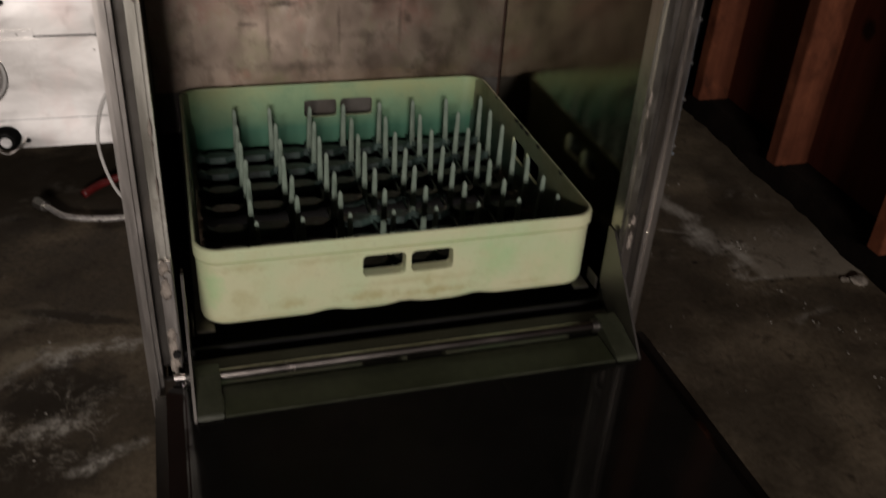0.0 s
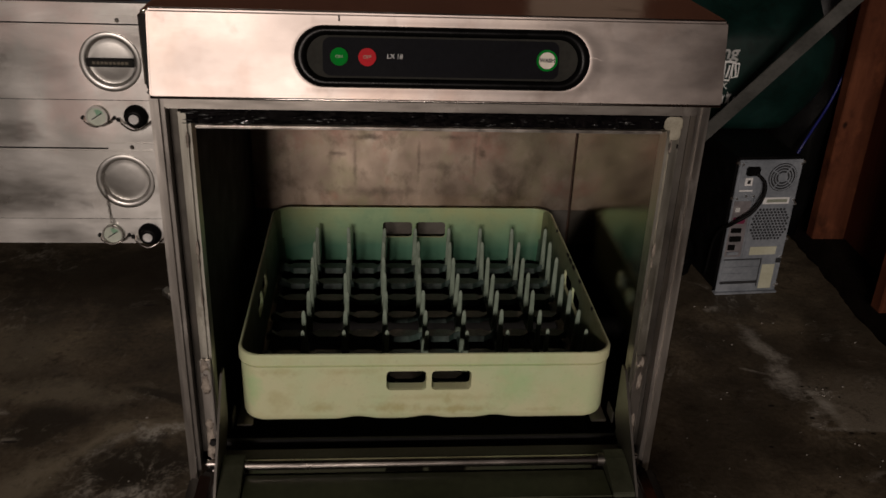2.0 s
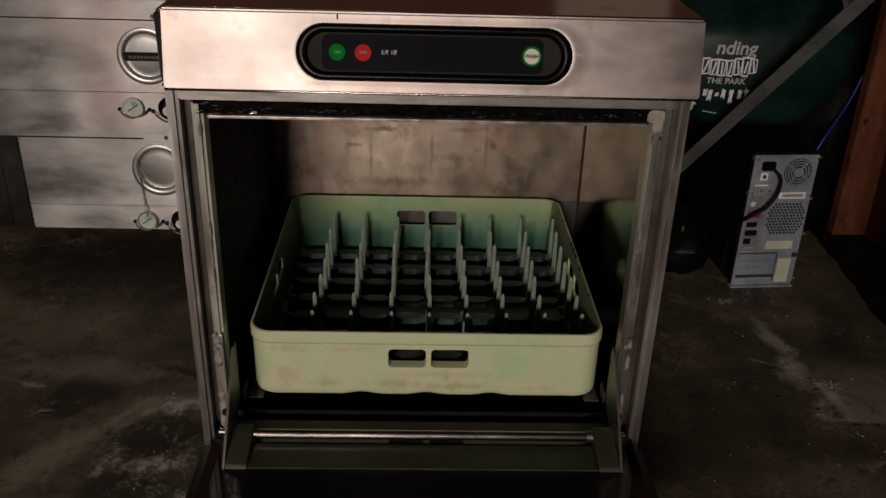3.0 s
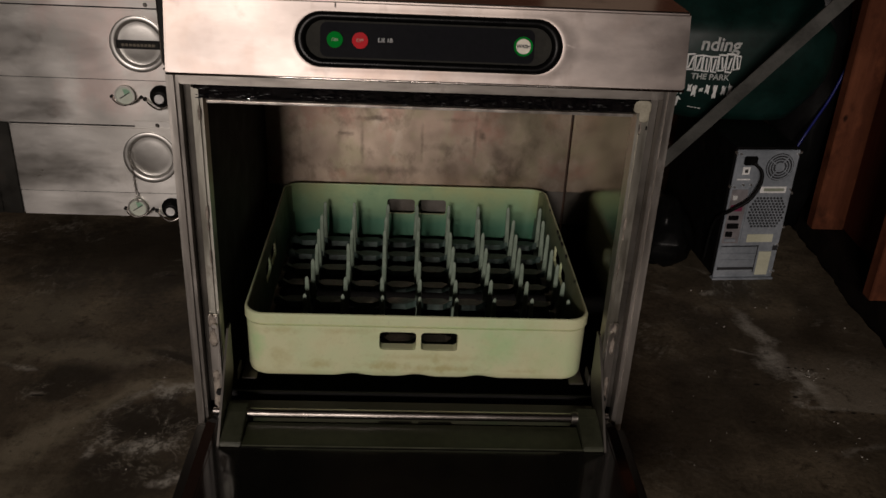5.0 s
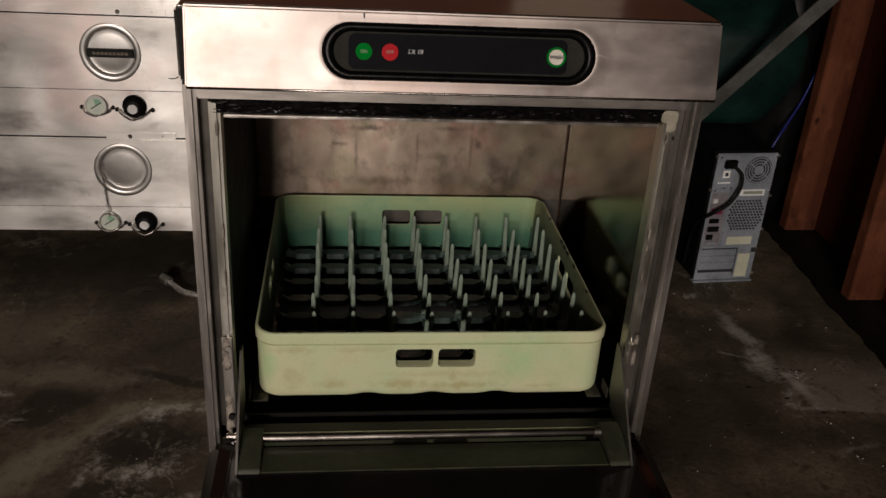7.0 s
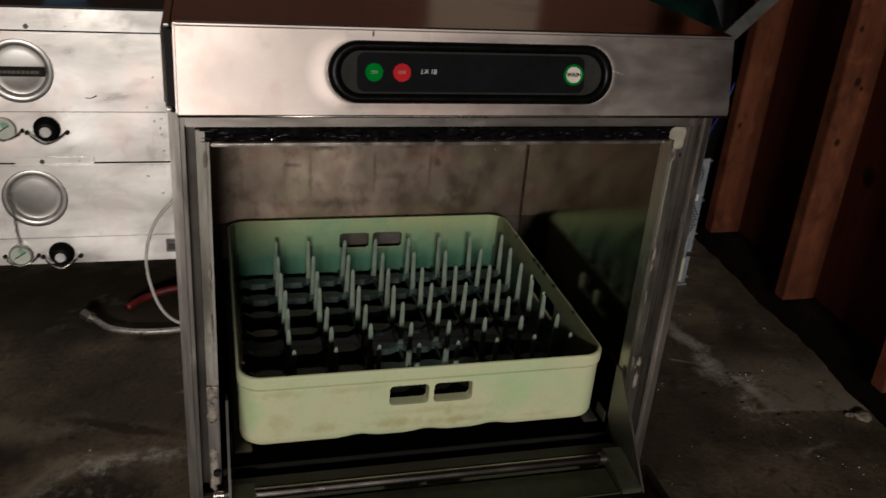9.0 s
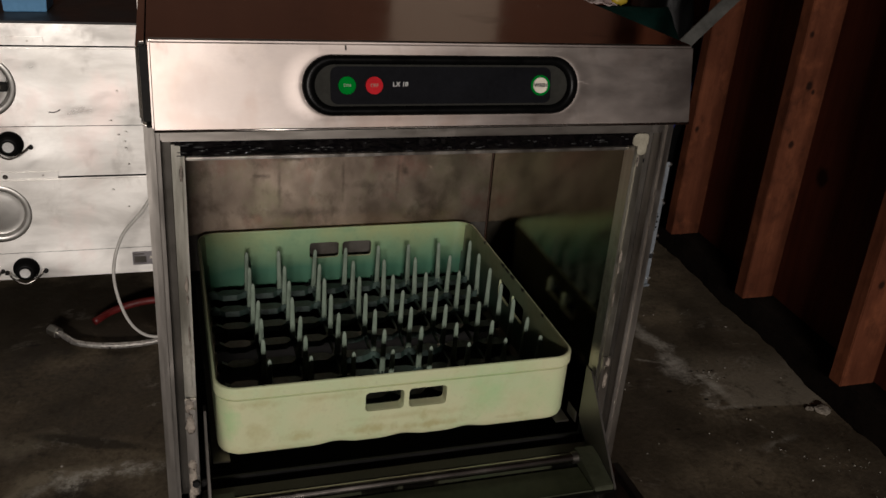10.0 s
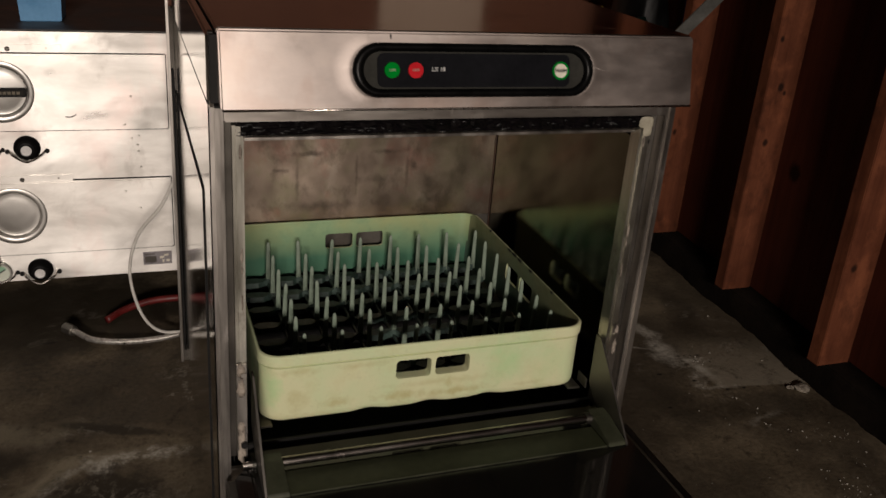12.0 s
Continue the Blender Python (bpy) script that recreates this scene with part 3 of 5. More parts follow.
def tube(points, radius, segments=10, steps=8):
    path = smooth_path(points, steps)
    bm, rings = bmesh.new(), []
    up = Vector((0.13, 0.21, 0.97))
    for n, p in enumerate(path):
        t = (path[min(n + 1, len(path) - 1)] - path[max(n - 1, 0)]).normalized()
        a = t.cross(up).normalized()
        b = t.cross(a)
        r = radius(n / (len(path) - 1)) if callable(radius) else radius
        rings.append([bm.verts.new(p + r * (a * math.cos(2 * math.pi * k / segments) + b * math.sin(2 * math.pi * k / segments))) for k in range(segments)])
    for a, b in zip(rings, rings[1:]):
        for k in range(segments):
            bm.faces.new((a[k], a[(k + 1) % segments], b[(k + 1) % segments], b[k]))
    bm.faces.new(rings[0])
    bm.faces.new(rings[-1][::-1])
    return bm


def outline(hx, hy, r, n=8):
    """A rounded rectangle about the origin."""
    pts = []
    for cx, cy, a0 in ((hx - r, hy - r, 0), (r - hx, hy - r, 90), (r - hx, r - hy, 180), (hx - r, r - hy, 270)):
        for k in range(n + 1):
            a = radians(a0 + 90 * k / n)
            pts.append((cx + r * math.cos(a), cy + r * math.sin(a)))
    return pts


def slab(points, low, high, m=Matrix(), bevel=0.0):
    """A flat outline pulled from low to high along its own z, then laid by m."""
    bm = bmesh.new()
    a = [bm.verts.new((x, y, low)) for x, y in points]
    b = [bm.verts.new((x, y, high)) for x, y in points]
    for k in range(len(a)):
        j = (k + 1) % len(a)
        bm.faces.new((a[k], a[j], b[j], b[k]))
    bm.faces.new(a[::-1])
    cap = bm.faces.new(b)
    if bevel:
        bevelled(bm, bevel, 2, list(cap.edges))
    bm.transform(m)
    return bm


def ringed(outer, inner, low, high, m=Matrix(), crown=0.0):
    """A frame between two outlines of equal count, its top rounded over by crown."""
    bm = bmesh.new()
    steps = [(0.0, high), (1.0, high)]
    if crown:
        steps = [(k / 7, high - crown * abs(2 * k / 7 - 1) ** 3) for k in range(8)]
    rings = [(0.0, low)] + steps + [(1.0, low)]
    rows = [[bm.verts.new((p[0] + (q[0] - p[0]) * u, p[1] + (q[1] - p[1]) * u, z)) for p, q in zip(outer, inner)] for u, z in rings]
    n = len(outer)
    for a, b in zip(rows, rows[1:] + rows[:1]):
        for k in range(n):
            bm.faces.new((a[k], a[(k + 1) % n], b[(k + 1) % n], b[k]))
    bm.transform(m)
    return bm


def lettering(name, text, size, m, material, parent, shear=0.0, label="", bold=0.0):
    cu = bpy.data.curves.new(name, "FONT")
    cu.body, cu.size, cu.extrude, cu.align_x, cu.align_y, cu.shear = text, size, 0.0004, "CENTER", "CENTER", shear
    cu.offset = bold
    tmp = new(name, cu)
    me = bpy.data.meshes.new_from_object(tmp.evaluated_get(bpy.context.evaluated_depsgraph_get()))
    bpy.data.objects.remove(tmp)
    bpy.data.curves.remove(cu)
    me.transform(m)
    me.materials.clear()
    me.materials.append(material)
    ob = under(new(name, me), parent)
    return tagged(ob, label) if label else ob


def cut(ob, cutters):
    """Takes the cutters' volumes out of ob for good."""
    made = [new("cutter", mesh_of(bm, "cutter", BLACK)) for bm in cutters]
    for c in made:
        mod = ob.modifiers.new("cut", "BOOLEAN")
        mod.object, mod.operation, mod.solver = c, "DIFFERENCE", "EXACT"
    bpy.context.view_layer.update()
    me = bpy.data.meshes.new_from_object(ob.evaluated_get(bpy.context.evaluated_depsgraph_get()))
    ob.modifiers.clear()
    ob.data = me
    for c in made:
        bpy.data.objects.remove(c)


# ---- the garage ----
WALL = lambda y: 1.06 + 0.065 * y  # the slab's edge beside the stud wall

bm = bmesh.new()
pts = [(-2.6, -6.6), (WALL(-6.6), -6.6)] + [(WALL(y) + 0.012 * noise.noise((y * 3.1, 0.3, 0)) + 0.008 * noise.noise((y * 17.0, 2.3, 0)) + 0.004 * noise.noise((y * 60.0, 5.3, 0)), y) for y in np.arange(-6.5, 2.3, 0.02)] + [(WALL(2.3), 2.3), (-2.6, 2.3)]
floor = solid("floor", slab(pts, -0.15, 0.0), CONCRETE, "worn grey concrete garage slab with pale lime scrapes", "floor", "", "structure")
solid("ground", box(-2.9, 1.6, -6.9, 2.6, -0.3, -0.16), PLATE, "dark earth under the slab", "ground", "", "structure")

sill = solid("trim", slab([(WALL(-6.5) + 0.03, -6.5), (WALL(-6.5) + 0.30, -6.5), (WALL(2.3) + 0.30, 2.3), (WALL(2.3) + 0.03, 2.3)], -0.14, 0.05, Matrix(), 0.004), PLATE, "dark timber sill plate under the studs", "sill", "", "structure")


def stud(y, x=None, turn=0.0):
    x0 = (WALL(y) + 0.003 if x is None else x)
    bm = box(-0.0, 0.092, -0.019, 0.019, 0.05, 2.4, 0.002)
    bm.transform(Matrix.Translation((x0, y, 0)) @ Matrix.Rotation(turn, 4, "Z"))
    return solid("stud", bm, STUD, "reddish rough-sawn timber wall stud on a dark sill", "stud", "wall studs", "structure")


for k in range(-17, 4):
    stud(0.822 + 0.41 * k + 0.019)

bm = slab([(WALL(-6.6) + 0.096, -6.6), (WALL(-6.6) + 0.12, -6.6), (WALL(2.3) + 0.12, 2.3), (WALL(2.3) + 0.096, 2.3)], 0.054, 2.4)
solid("wall_east", bm, BOARD, "dark reddish board sheathing behind the studs", "wall", "", "structure")
solid("wall_north", box(-2.7, 1.5, 2.05, 2.15, 0, 2.4), REDBOARD, "reddish brown board wall", "wall", "", "structure")
# west wall, south wall and ceiling are added out of view, dark to limit bounce
solid("wall_west", box(-2.7, -2.6, -6.7, 2.05, 0, 2.4), DARKBOARD, "unseen dark board wall added to close the garage", "wall", "", "structure")
solid("wall_south", box(-2.6, 1.5, -6.7, -6.6, 0, 2.4), DARKBOARD, "unseen dark board wall added to close the garage", "wall", "", "structure")
solid("ceiling", box(-2.7, 1.6, -6.7, 2.15, 2.4, 2.5), CEIL, "unseen board ceiling added to close the garage", "ceiling", "", "structure")


solid("plywood_sheet", box(0.44, 0.82, 2.02, 2.035, 0.0, 1.7, 0.001), PLY, "pale plywood sheet standing against the wall", "plywood")


# ---- the dishwasher ----
def dishwasher():
    t = thing("dishwasher", (0, 0.32, 0), "stainless undercounter dishwasher with its door dropped open", "dishwasher")
    L, R, B = -0.314, 0.307, 0.66
    # sides, back and foot of the cabinet
    part("side_panel", box(L, L + 0.006, 0.036, B, 0.09, 0.872, 0.001), SIDE, t, "polished steel side panel")
    part("side_panel", box(R - 0.006, R, 0.036, B, 0.09, 0.872, 0.001), SIDE, t, "polished steel side panel")
    part("back_panel", box(L + 0.007, R - 0.007, B - 0.006, B, 0.09, 0.86), SIDE, t)
    part("base", box(L + 0.007, R - 0.007, 0.05, B - 0.007, 0.085, 0.1), MATT, t)
    for x in (-0.26, 0.25):
        for y in (0.1, 0.6):
            part("foot", drum((x, y, 0.0425), 0.02, 0.085, "Z", 16, 0.016), MATT, t, "adjustable black foot")
    part("lower_panel", box(L + 0.007, R - 0.007, 0.05, 0.056, 0.1, 0.27), FRAME, t)
    # hood
    v = Vector((0, 0.02, 0.084)).normalized()
    w = Vector((0, -0.084, 0.02)).normalized()
    m = Matrix(((1, v.x, w.x, 0), (0, v.y, w.y, 0), (0, v.z, w.z, 0.792), (0, 0, 0, 1)))
    bm = bmesh.new()
    prof = [(-0.0007, 0.789), (0.02, 0.876), (0.026, 0.876), (0.045, 0.86), (0.045, 0.80), (0.012, 0.792)]
    a = [bm.verts.new((-0.3045, y, z)) for y, z in prof]
    b = [bm.verts.new((0.305, y, z)) for y, z in prof]
    for k in range(len(prof)):
        j = (k + 1) % len(prof)
        bm.faces.new((a[k], a[j], b[j], b[k]))
    bm.faces.new(a)
    bm.faces.new(b)
    bevelled(bm, 0.0024, 3)
    hood = part("hood_front", bm, HOOD, t, "brushed steel front of the hood")
    part("hem", tube([(-0.303, -0.0002, 0.7899), (0.0, -0.0002, 0.7899), (0.3035, -0.0002, 0.7899)], 0.0015, 10, 2), ROD, hood, "bright folded hem", True)
    # black fillers stand in for the shade in the gaps at both ends
    part("end_gap", box(L + 0.001, -0.290, 0.028, 0.0335, 0.7915, 0.868), MATT, t, "black filler for the shaded gap beside the hood")
    part("end_gap", box(0.290, R - 0.001, 0.028, 0.0335, 0.7915, 0.868), MATT, t, "black filler for the shaded gap beside the hood")
    part("top_panel", box(-0.306, 0.306, 0.0265, B, 0.8685, 0.8768, 0.002), TOP, t, "smeared reflective steel top")
    for s in (-1, 1):
        edge = L if s < 0 else R
        lo, hi = sorted((edge + s * 0.0003, edge + s * 0.0025))
        part("side_skirt", box(lo, hi, 0.034, B - 0.004, 0.793, 0.8675, 0.0008), SIDE, t, "folded side skirt of the hood")
        lo, hi = sorted((edge + s * 0.0002, edge + s * 0.0014))
        # raised black strip draws the shadow line below the skirt
        part("shadow_gap", box(lo, hi, 0.040, B - 0.004, 0.7870, 0.7925), MATT, t, "black strip for the shadow gap under the skirt")
        cover = part("service_cover", box(lo, hi, 0.150, B - 0.002, 0.105, 0.645, 0.0004), SIDE, t, "polished steel service cover")
        lo, hi = sorted((edge + s * 0.0002, edge + s * 0.0017))
        part("cover_edge", box(lo, hi, 0.146, 0.1495, 0.105, 0.6475), MATT, cover, "dark folded edge of the cover")
        part("cover_edge", box(lo, hi, 0.150, B - 0.002, 0.6455, 0.6485), MATT, cover, "dark folded edge of the cover")
        lo, hi = sorted((edge + s * 0.0130, edge + s * 0.0085))
        part("rear_flange", box(lo, hi, B + 0.0005, B + 0.010, 0.09, 0.874, 0.001), FRAME, t, "folded steel rear flange")
        lo, hi = sorted((edge + s * 0.0085, edge - s * 0.004))
        part("flange_web", box(lo, hi, B + 0.0075, B + 0.0095, 0.09, 0.80), SIDE, t)
        # added tube that only draws a dark line beside the flange
        part("edging", tube([(edge + s * 0.0042, B - 0.002, 0.12), (edge + s * 0.0040, B - 0.004, 0.35), (edge + s * 0.0046, B - 0.003, 0.55), (edge + s * 0.0046, B - 0.001, 0.69)], 0.0021, 8), MATT, t, "added thin black tube for the dark line along the rear flange", True)
    # control strip
    c = m @ Matrix.Translation((0, 0.0428, 0))
    ridge, rows = bmesh.new(), []
    for d, h in ((0.0250, 0.00004), (0.0225, 0.00004), (0.0190, 0.00008), (0.0130, 0.00026), (0.0080, 0.00055), (0.0045, 0.00075), (0.0020, 0.0008), (0.0005, 0.0006), (-0.004, 0.0002)):
        rows.append([ridge.verts.new((px, py, h)) for px, py in outline(0.1555 + d, 0.0315 + d * 0.35, 0.0314 + d * 0.35, 14)])
    for p, q in zip(rows, rows[1:]):
        for j in range(len(p)):
            ridge.faces.new((p[j], p[(j + 1) % len(p)], q[(j + 1) % len(p)], q[j]))
    ridge.transform(c)
    part("pressed_ridge", ridge, HOOD, t, "steel pressed up round the controls", True)
    part("bezel", ringed(outline(0.1555, 0.0315, 0.0314, 14), outline(0.1425, 0.0215, 0.0214, 14), -0.002, 0.007, c, 0.0042), BEZEL, t, "black rubbery rim round the controls", True)
    panel = part("control_panel", slab(outline(0.1435, 0.0222, 0.0221, 14), -0.001, 0.0015, c), GREYPL, t, "dark grey control panel")
    part("display_strip", slab(outline(0.124, 0.0195, 0.008, 6), 0.0, 0.0028, c @ Matrix.Translation((-0.002, 0, 0))), SMOKE, panel, "smoked display strip")
    for name, u, r, mat, rim, txt, ink, lab in (("on_button", -0.109, 0.0092, GREEN, None, "ON", FADED, "green button marked ON"), ("off_button", -0.080, 0.0092, RED, None, "OFF", FADED, "red button marked OFF"), ("wash_button", 0.109, 0.0086, CREAM, GREEN, "WASH", INK, "cream button with a green ring marked WASH")):
        at = c @ Matrix.Translation((u, 0, 0))
        part(name, slab(outline(r, r, r * 0.999, 8), 0.002, 0.0055, at, 0.0012), mat, panel, lab)
        if rim:
            part("button_ring", ringed(outline(0.0111, 0.0111, 0.0110, 8), outline(0.0089, 0.0089, 0.0088, 8), 0.002, 0.0048, at), rim, panel, "green ring round the button")
        lettering("lettering", txt, 0.0056 if txt == "WASH" else 0.005, at @ Matrix.Translation((0, 0, 0.0057)), ink, panel, 0.0, "", 0.00022 if txt == "WASH" else 0.0)
    lettering("lettering", "LX 18", 0.0068, c @ Matrix.Translation((-0.0515, 0.001, 0.0031)), PRINT, panel, 0.12, "pale model lettering")
    scuff = box(-0.0008, 0.0008, 0.0, 0.0055, 0.0, 0.0006)
    scuff.transform(c @ Matrix.Translation((-0.109, 0.0358, 0.0002)))
    part("scuff", scuff, MATT, hood, "short black scuff")
    # front frame
    for s, edge in ((-1, L), (1, R)):
        x = lambda d: edge - s * d
        lo, hi = sorted((x(0.0), x(0.0155)))
        part("jamb", box(lo, hi, 0.030, 0.060, 0.11, 0.790, 0.0048), FRAME, t, "worn steel door jamb")
        lo, hi = sorted((x(0.016), x(0.0255)))
        part("groove", box(lo, hi, 0.052, 0.060, 0.29, 0.7705), DULL, t, "dark seal groove")
        lo, hi = sorted((x(0.026), x(0.0395 if s < 0 else 0.0415)))
        ij = part("inner_jamb", box(lo, hi, 0.043, 0.075, 0.29, 0.764, 0.004), INJAMB, t, "lime-streaked inner jamb")
        if s > 0:
            for cx, cz, hw, hz in ((0.0, 0.7470, 0.0066, 0.0115), (-0.0032, 0.7555, 0.0108, 0.0082)):
                lump = bmesh.new()
                bmesh.ops.create_icosphere(lump, subdivisions=3, radius=1.0)
                for q in lump.verts:
                    k = 1 + 0.12 * noise.noise(q.co * 2.6)
                    q.co = Vector(((lo + hi) / 2 + cx + math.copysign(abs(q.co.x) ** 0.45, q.co.x) * hw * k, 0.0434 + q.co.y * 0.0012, cz + math.copysign(abs(q.co.z) ** 0.5, q.co.z) * hz * k))
                part("sealant", lump, SEALANT, ij, "dried cream sealant", True)
            for cx, hz in ((-0.004, 0.0045), (0.005, 0.003)):
                part("speck", box((lo + hi) / 2 + cx - 0.0011, (lo + hi) / 2 + cx + 0.0011, 0.0420, 0.0434, 0.7285 - hz, 0.7285 + hz, 0.0008), MATT, ij, "black speck on the jamb")
        for zc, hz, hw in ((0.728, 0.009, 0.0018), (0.594, 0.010, 0.0020), (0.575, 0.006, 0.0012), (0.530, 0.012, 0.0011)):
            smear = bmesh.new()
            bmesh.ops.create_icosphere(smear, subdivisions=3, radius=1.0)
            for q in smear.verts:
                k = 1 + 0.5 * noise.noise(q.co * 2.2 + Vector((zc * 70, s, 0)))
                q.co = Vector((hi - 0.0045 + q.co.x * hw * k if s < 0 else lo + 0.0045 + q.co.x * hw * k, 0.0430 + q.co.y * 0.0006, zc + q.co.z * hz * k))
            part("lime_smear", smear, LIME, ij, "thin cream lime smear", True)
        lo, hi = sorted((x(0.0255), x(0.0385)))
        hp = part("hinge_plate", box(lo, hi, 0.038, 0.0425, 0.292, 0.442, 0.001), FRAME, t, "hinge cover crusted with lime")
        for zc, hz in ((0.432, 0.011), (0.405, 0.014), (0.345, 0.008), (0.322, 0.022), (0.300, 0.012)):
            crust = bmesh.new()
            bmesh.ops.create_icosphere(crust, subdivisions=3, radius=1.0)
            for q in crust.verts:
                k = 1 + 0.5 * noise.noise(q.co * 2.6 + Vector((zc * 50, s, 0)))
                q.co = Vector(((lo + hi) / 2 + s * 0.001 + q.co.x * (0.0052 if s < 0 else 0.003) * k, 0.0381 + q.co.y * 0.0009 * k, zc + q.co.z * hz * k))
            part("lime_crust", crust, LIME, hp, "flaky cream limescale", True)
        part("bolt", drum((x(0.034), 0.035, 0.428), 0.0035, 0.004, "Y", 12), FRAME, hp)
        part("bolt", drum((x(0.034), 0.035, 0.318), 0.0045, 0.006, "Y", 12), MATT, hp)
    # black strip paints the hood's shadow line together with the grime there
    part("grime_seam", box(L + 0.004, R - 0.004, 0.0135, 0.0305, 0.7893, 0.7918, 0.0006), MATT, t, "black strip for the shadow and grime under the hood")
    part("head_rail", box(L + 0.016, R - 0.016, 0.031, 0.06, 0.7682, 0.789, 0.0015), HEADST, t, "scuffed steel rail over the opening")
    g = bmesh.new()
    n = 90
    rows = []
    for k in range(n + 1):
        xx = L + 0.030 + (R - L - 0.060) * k / n
        j = 0.0022 * noise.noise((xx * 60, 0, 3))
        rows.append([g.verts.new((xx, 0.052 + j, 0.7678)), g.verts.new((xx, 0.043 + j + 0.002 * noise.noise((xx * 90, 5, 0)), 0.7635)), g.verts.new((xx, 0.045 + 0.002 * noise.noise((xx * 75, 9, 0)), 0.748)), g.verts.new((xx, 0.058, 0.743)), g.verts.new((xx, 0.064, 0.756))])
    for p, q in zip(rows, rows[1:]):
        for k in range(5):
            g.faces.new((p[k], p[(k + 1) % 5], q[(k + 1) % 5], q[k]))
    g.faces.new(rows[0])
    g.faces.new(rows[-1])
    part("seal", g, GASKET, t, "wet grimy black door seal")
    rnd = random.Random(12)
    beads = bmesh.new()
    for k in range(70):
        xx = L + 0.034 + (R - L - 0.07) * rnd.random() ** 1.35
        zz, r = rnd.uniform(0.748, 0.7645), rnd.uniform(0.0006, 0.0015)
        drop = bmesh.new()
        bmesh.ops.create_icosphere(drop, subdivisions=1, radius=r)
        drop.transform(Matrix.Translation((xx, 0.0435 + 0.004 * (zz > 0.763), zz)) @ Matrix.Diagonal((rnd.uniform(1.5, 5.0), 0.8, rnd.uniform(0.6, 1.0), 1)))
        beads = join(beads, drop)
    tagged(part("wet_film", beads, BEAD, t, "wet glints along the black seal", True), kind="stuff")
    part("lip", box(-0.2735, 0.2645, 0.058, 0.066, 0.7375, 0.7412, 0.0012), FRAME, t, "thin bright steel lip")
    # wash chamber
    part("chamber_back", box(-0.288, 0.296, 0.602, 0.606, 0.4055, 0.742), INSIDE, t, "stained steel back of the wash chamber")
    # darker band of the back wall paints the shade behind the rack
    part("lower_back", box(-0.288, 0.296, 0.602, 0.606, 0.335, 0.4052), DULL, t, "lower back of the chamber, darkened for the shade behind the rack")
    part("tank_back", box(-0.288, 0.296, 0.600, 0.606, 0.128, 0.3345, 0.001), MATT, t, "matt black back wall of the wash tank")
    # left side is steel, its lack of light put in as flat black
    part("chamber_side", box(-0.2905, -0.2885, 0.076, 0.606, 0.12, 0.742), MATT, t, "steel chamber side coloured black for its shade")
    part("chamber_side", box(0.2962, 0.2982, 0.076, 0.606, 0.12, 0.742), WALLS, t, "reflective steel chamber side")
    part("chamber_roof", box(-0.297, 0.296, 0.066, 0.6015, 0.7425, 0.7455), INSIDE, t)
    part("seam", box(0.2938, 0.2958, 0.5975, 0.6015, 0.30, 0.742, 0.0006), RUST, t, "rusty corner weld seam")
    part("seal_end", tube([(0.236, 0.074, 0.7385), (0.262, 0.088, 0.733), (0.284, 0.097, 0.722), (0.2935, 0.100, 0.706), (0.2945, 0.101, 0.696)], 0.0022, 8), MATT, t, "loose black end of the door seal", True)
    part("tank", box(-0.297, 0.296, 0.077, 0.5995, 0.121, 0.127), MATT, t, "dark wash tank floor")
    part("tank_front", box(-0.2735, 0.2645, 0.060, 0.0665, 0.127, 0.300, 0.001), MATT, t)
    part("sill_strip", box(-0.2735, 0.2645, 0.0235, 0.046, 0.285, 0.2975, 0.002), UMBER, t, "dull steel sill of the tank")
    # rails under the rack
    for x in (-0.246, 0.243):
        part("rack_rail", box(x - 0.011, x + 0.011, 0.080, 0.599, 0.3085, 0.3115, 0.001), DULL, t, "steel rack rail")
    part("rack_stop", box(-0.2615, -0.2595, 0.072, 0.10, 0.312, 0.330, 0.0006), DULL, t)
    part("rack_stop", box(0.2585, 0.2605, 0.072, 0.10, 0.312, 0.330, 0.0006), DULL, t)
    # door, dropped level
    d = part("door", box(-0.309, 0.306, -0.455, 0.012, 0.235, 0.281, 0.003), DARKST, t, "dropped door with a glossy near-black liner")
    liner = bmesh.new()
    a = [liner.verts.new(p) for p in ((-0.298, -0.445, 0.2812), (0.295, -0.445, 0.2812), (0.295, 0.0115, 0.2812), (-0.298, 0.0115, 0.2812))]
    b = [liner.verts.new(p) for p in ((-0.276, -0.425, 0.297), (0.272, -0.425, 0.297), (0.272, 0.0225, 0.297), (-0.276, 0.0225, 0.297))]
    for k in range(4):
        liner.faces.new((a[k], a[(k + 1) % 4], b[(k + 1) % 4], b[k]))
    liner.faces.new(a[::-1])
    liner.faces.new(b)
    part("door_liner", bevelled(liner, 0.002), MIRROR, d, "steel door liner coloured near black for its dark reflection")
    part("door_strip", box(-0.2345, 0.2295, -0.058, -0.009, 0.2973, 0.2990, 0.0006), KHAKI, d, "strip along the hinge rod, coloured olive for the rack's reflection")
    part("strip_edge", box(-0.2345, 0.2295, -0.0592, -0.0582, 0.2973, 0.2996), OLIVE, d, "pale edge of the strip")
    part("rod", drum((-0.003, 0.0, 0.3085), 0.0068, 0.500, "X", 24), DIMROD, d, "round steel hinge rod")
    for s, xo in ((-1, -0.2655), (1, 0.2605)):
        arm = bmesh.new()
        arm_pts = [(0.064, 0.415), (0.05, 0.415), (-0.062, 0.299), (-0.062, 0.293), (0.02, 0.293), (0.064, 0.33)]
        a = [arm.verts.new((xo - 0.0015, y, z)) for y, z in arm_pts]
        b = [arm.verts.new((xo + 0.0015, y, z)) for y, z in arm_pts]
        for k in range(len(a)):
            j = (k + 1) % len(a)
            arm.faces.new((a[k], a[j], b[j], b[k]))
        arm.faces.new(a)
        arm.faces.new(b)
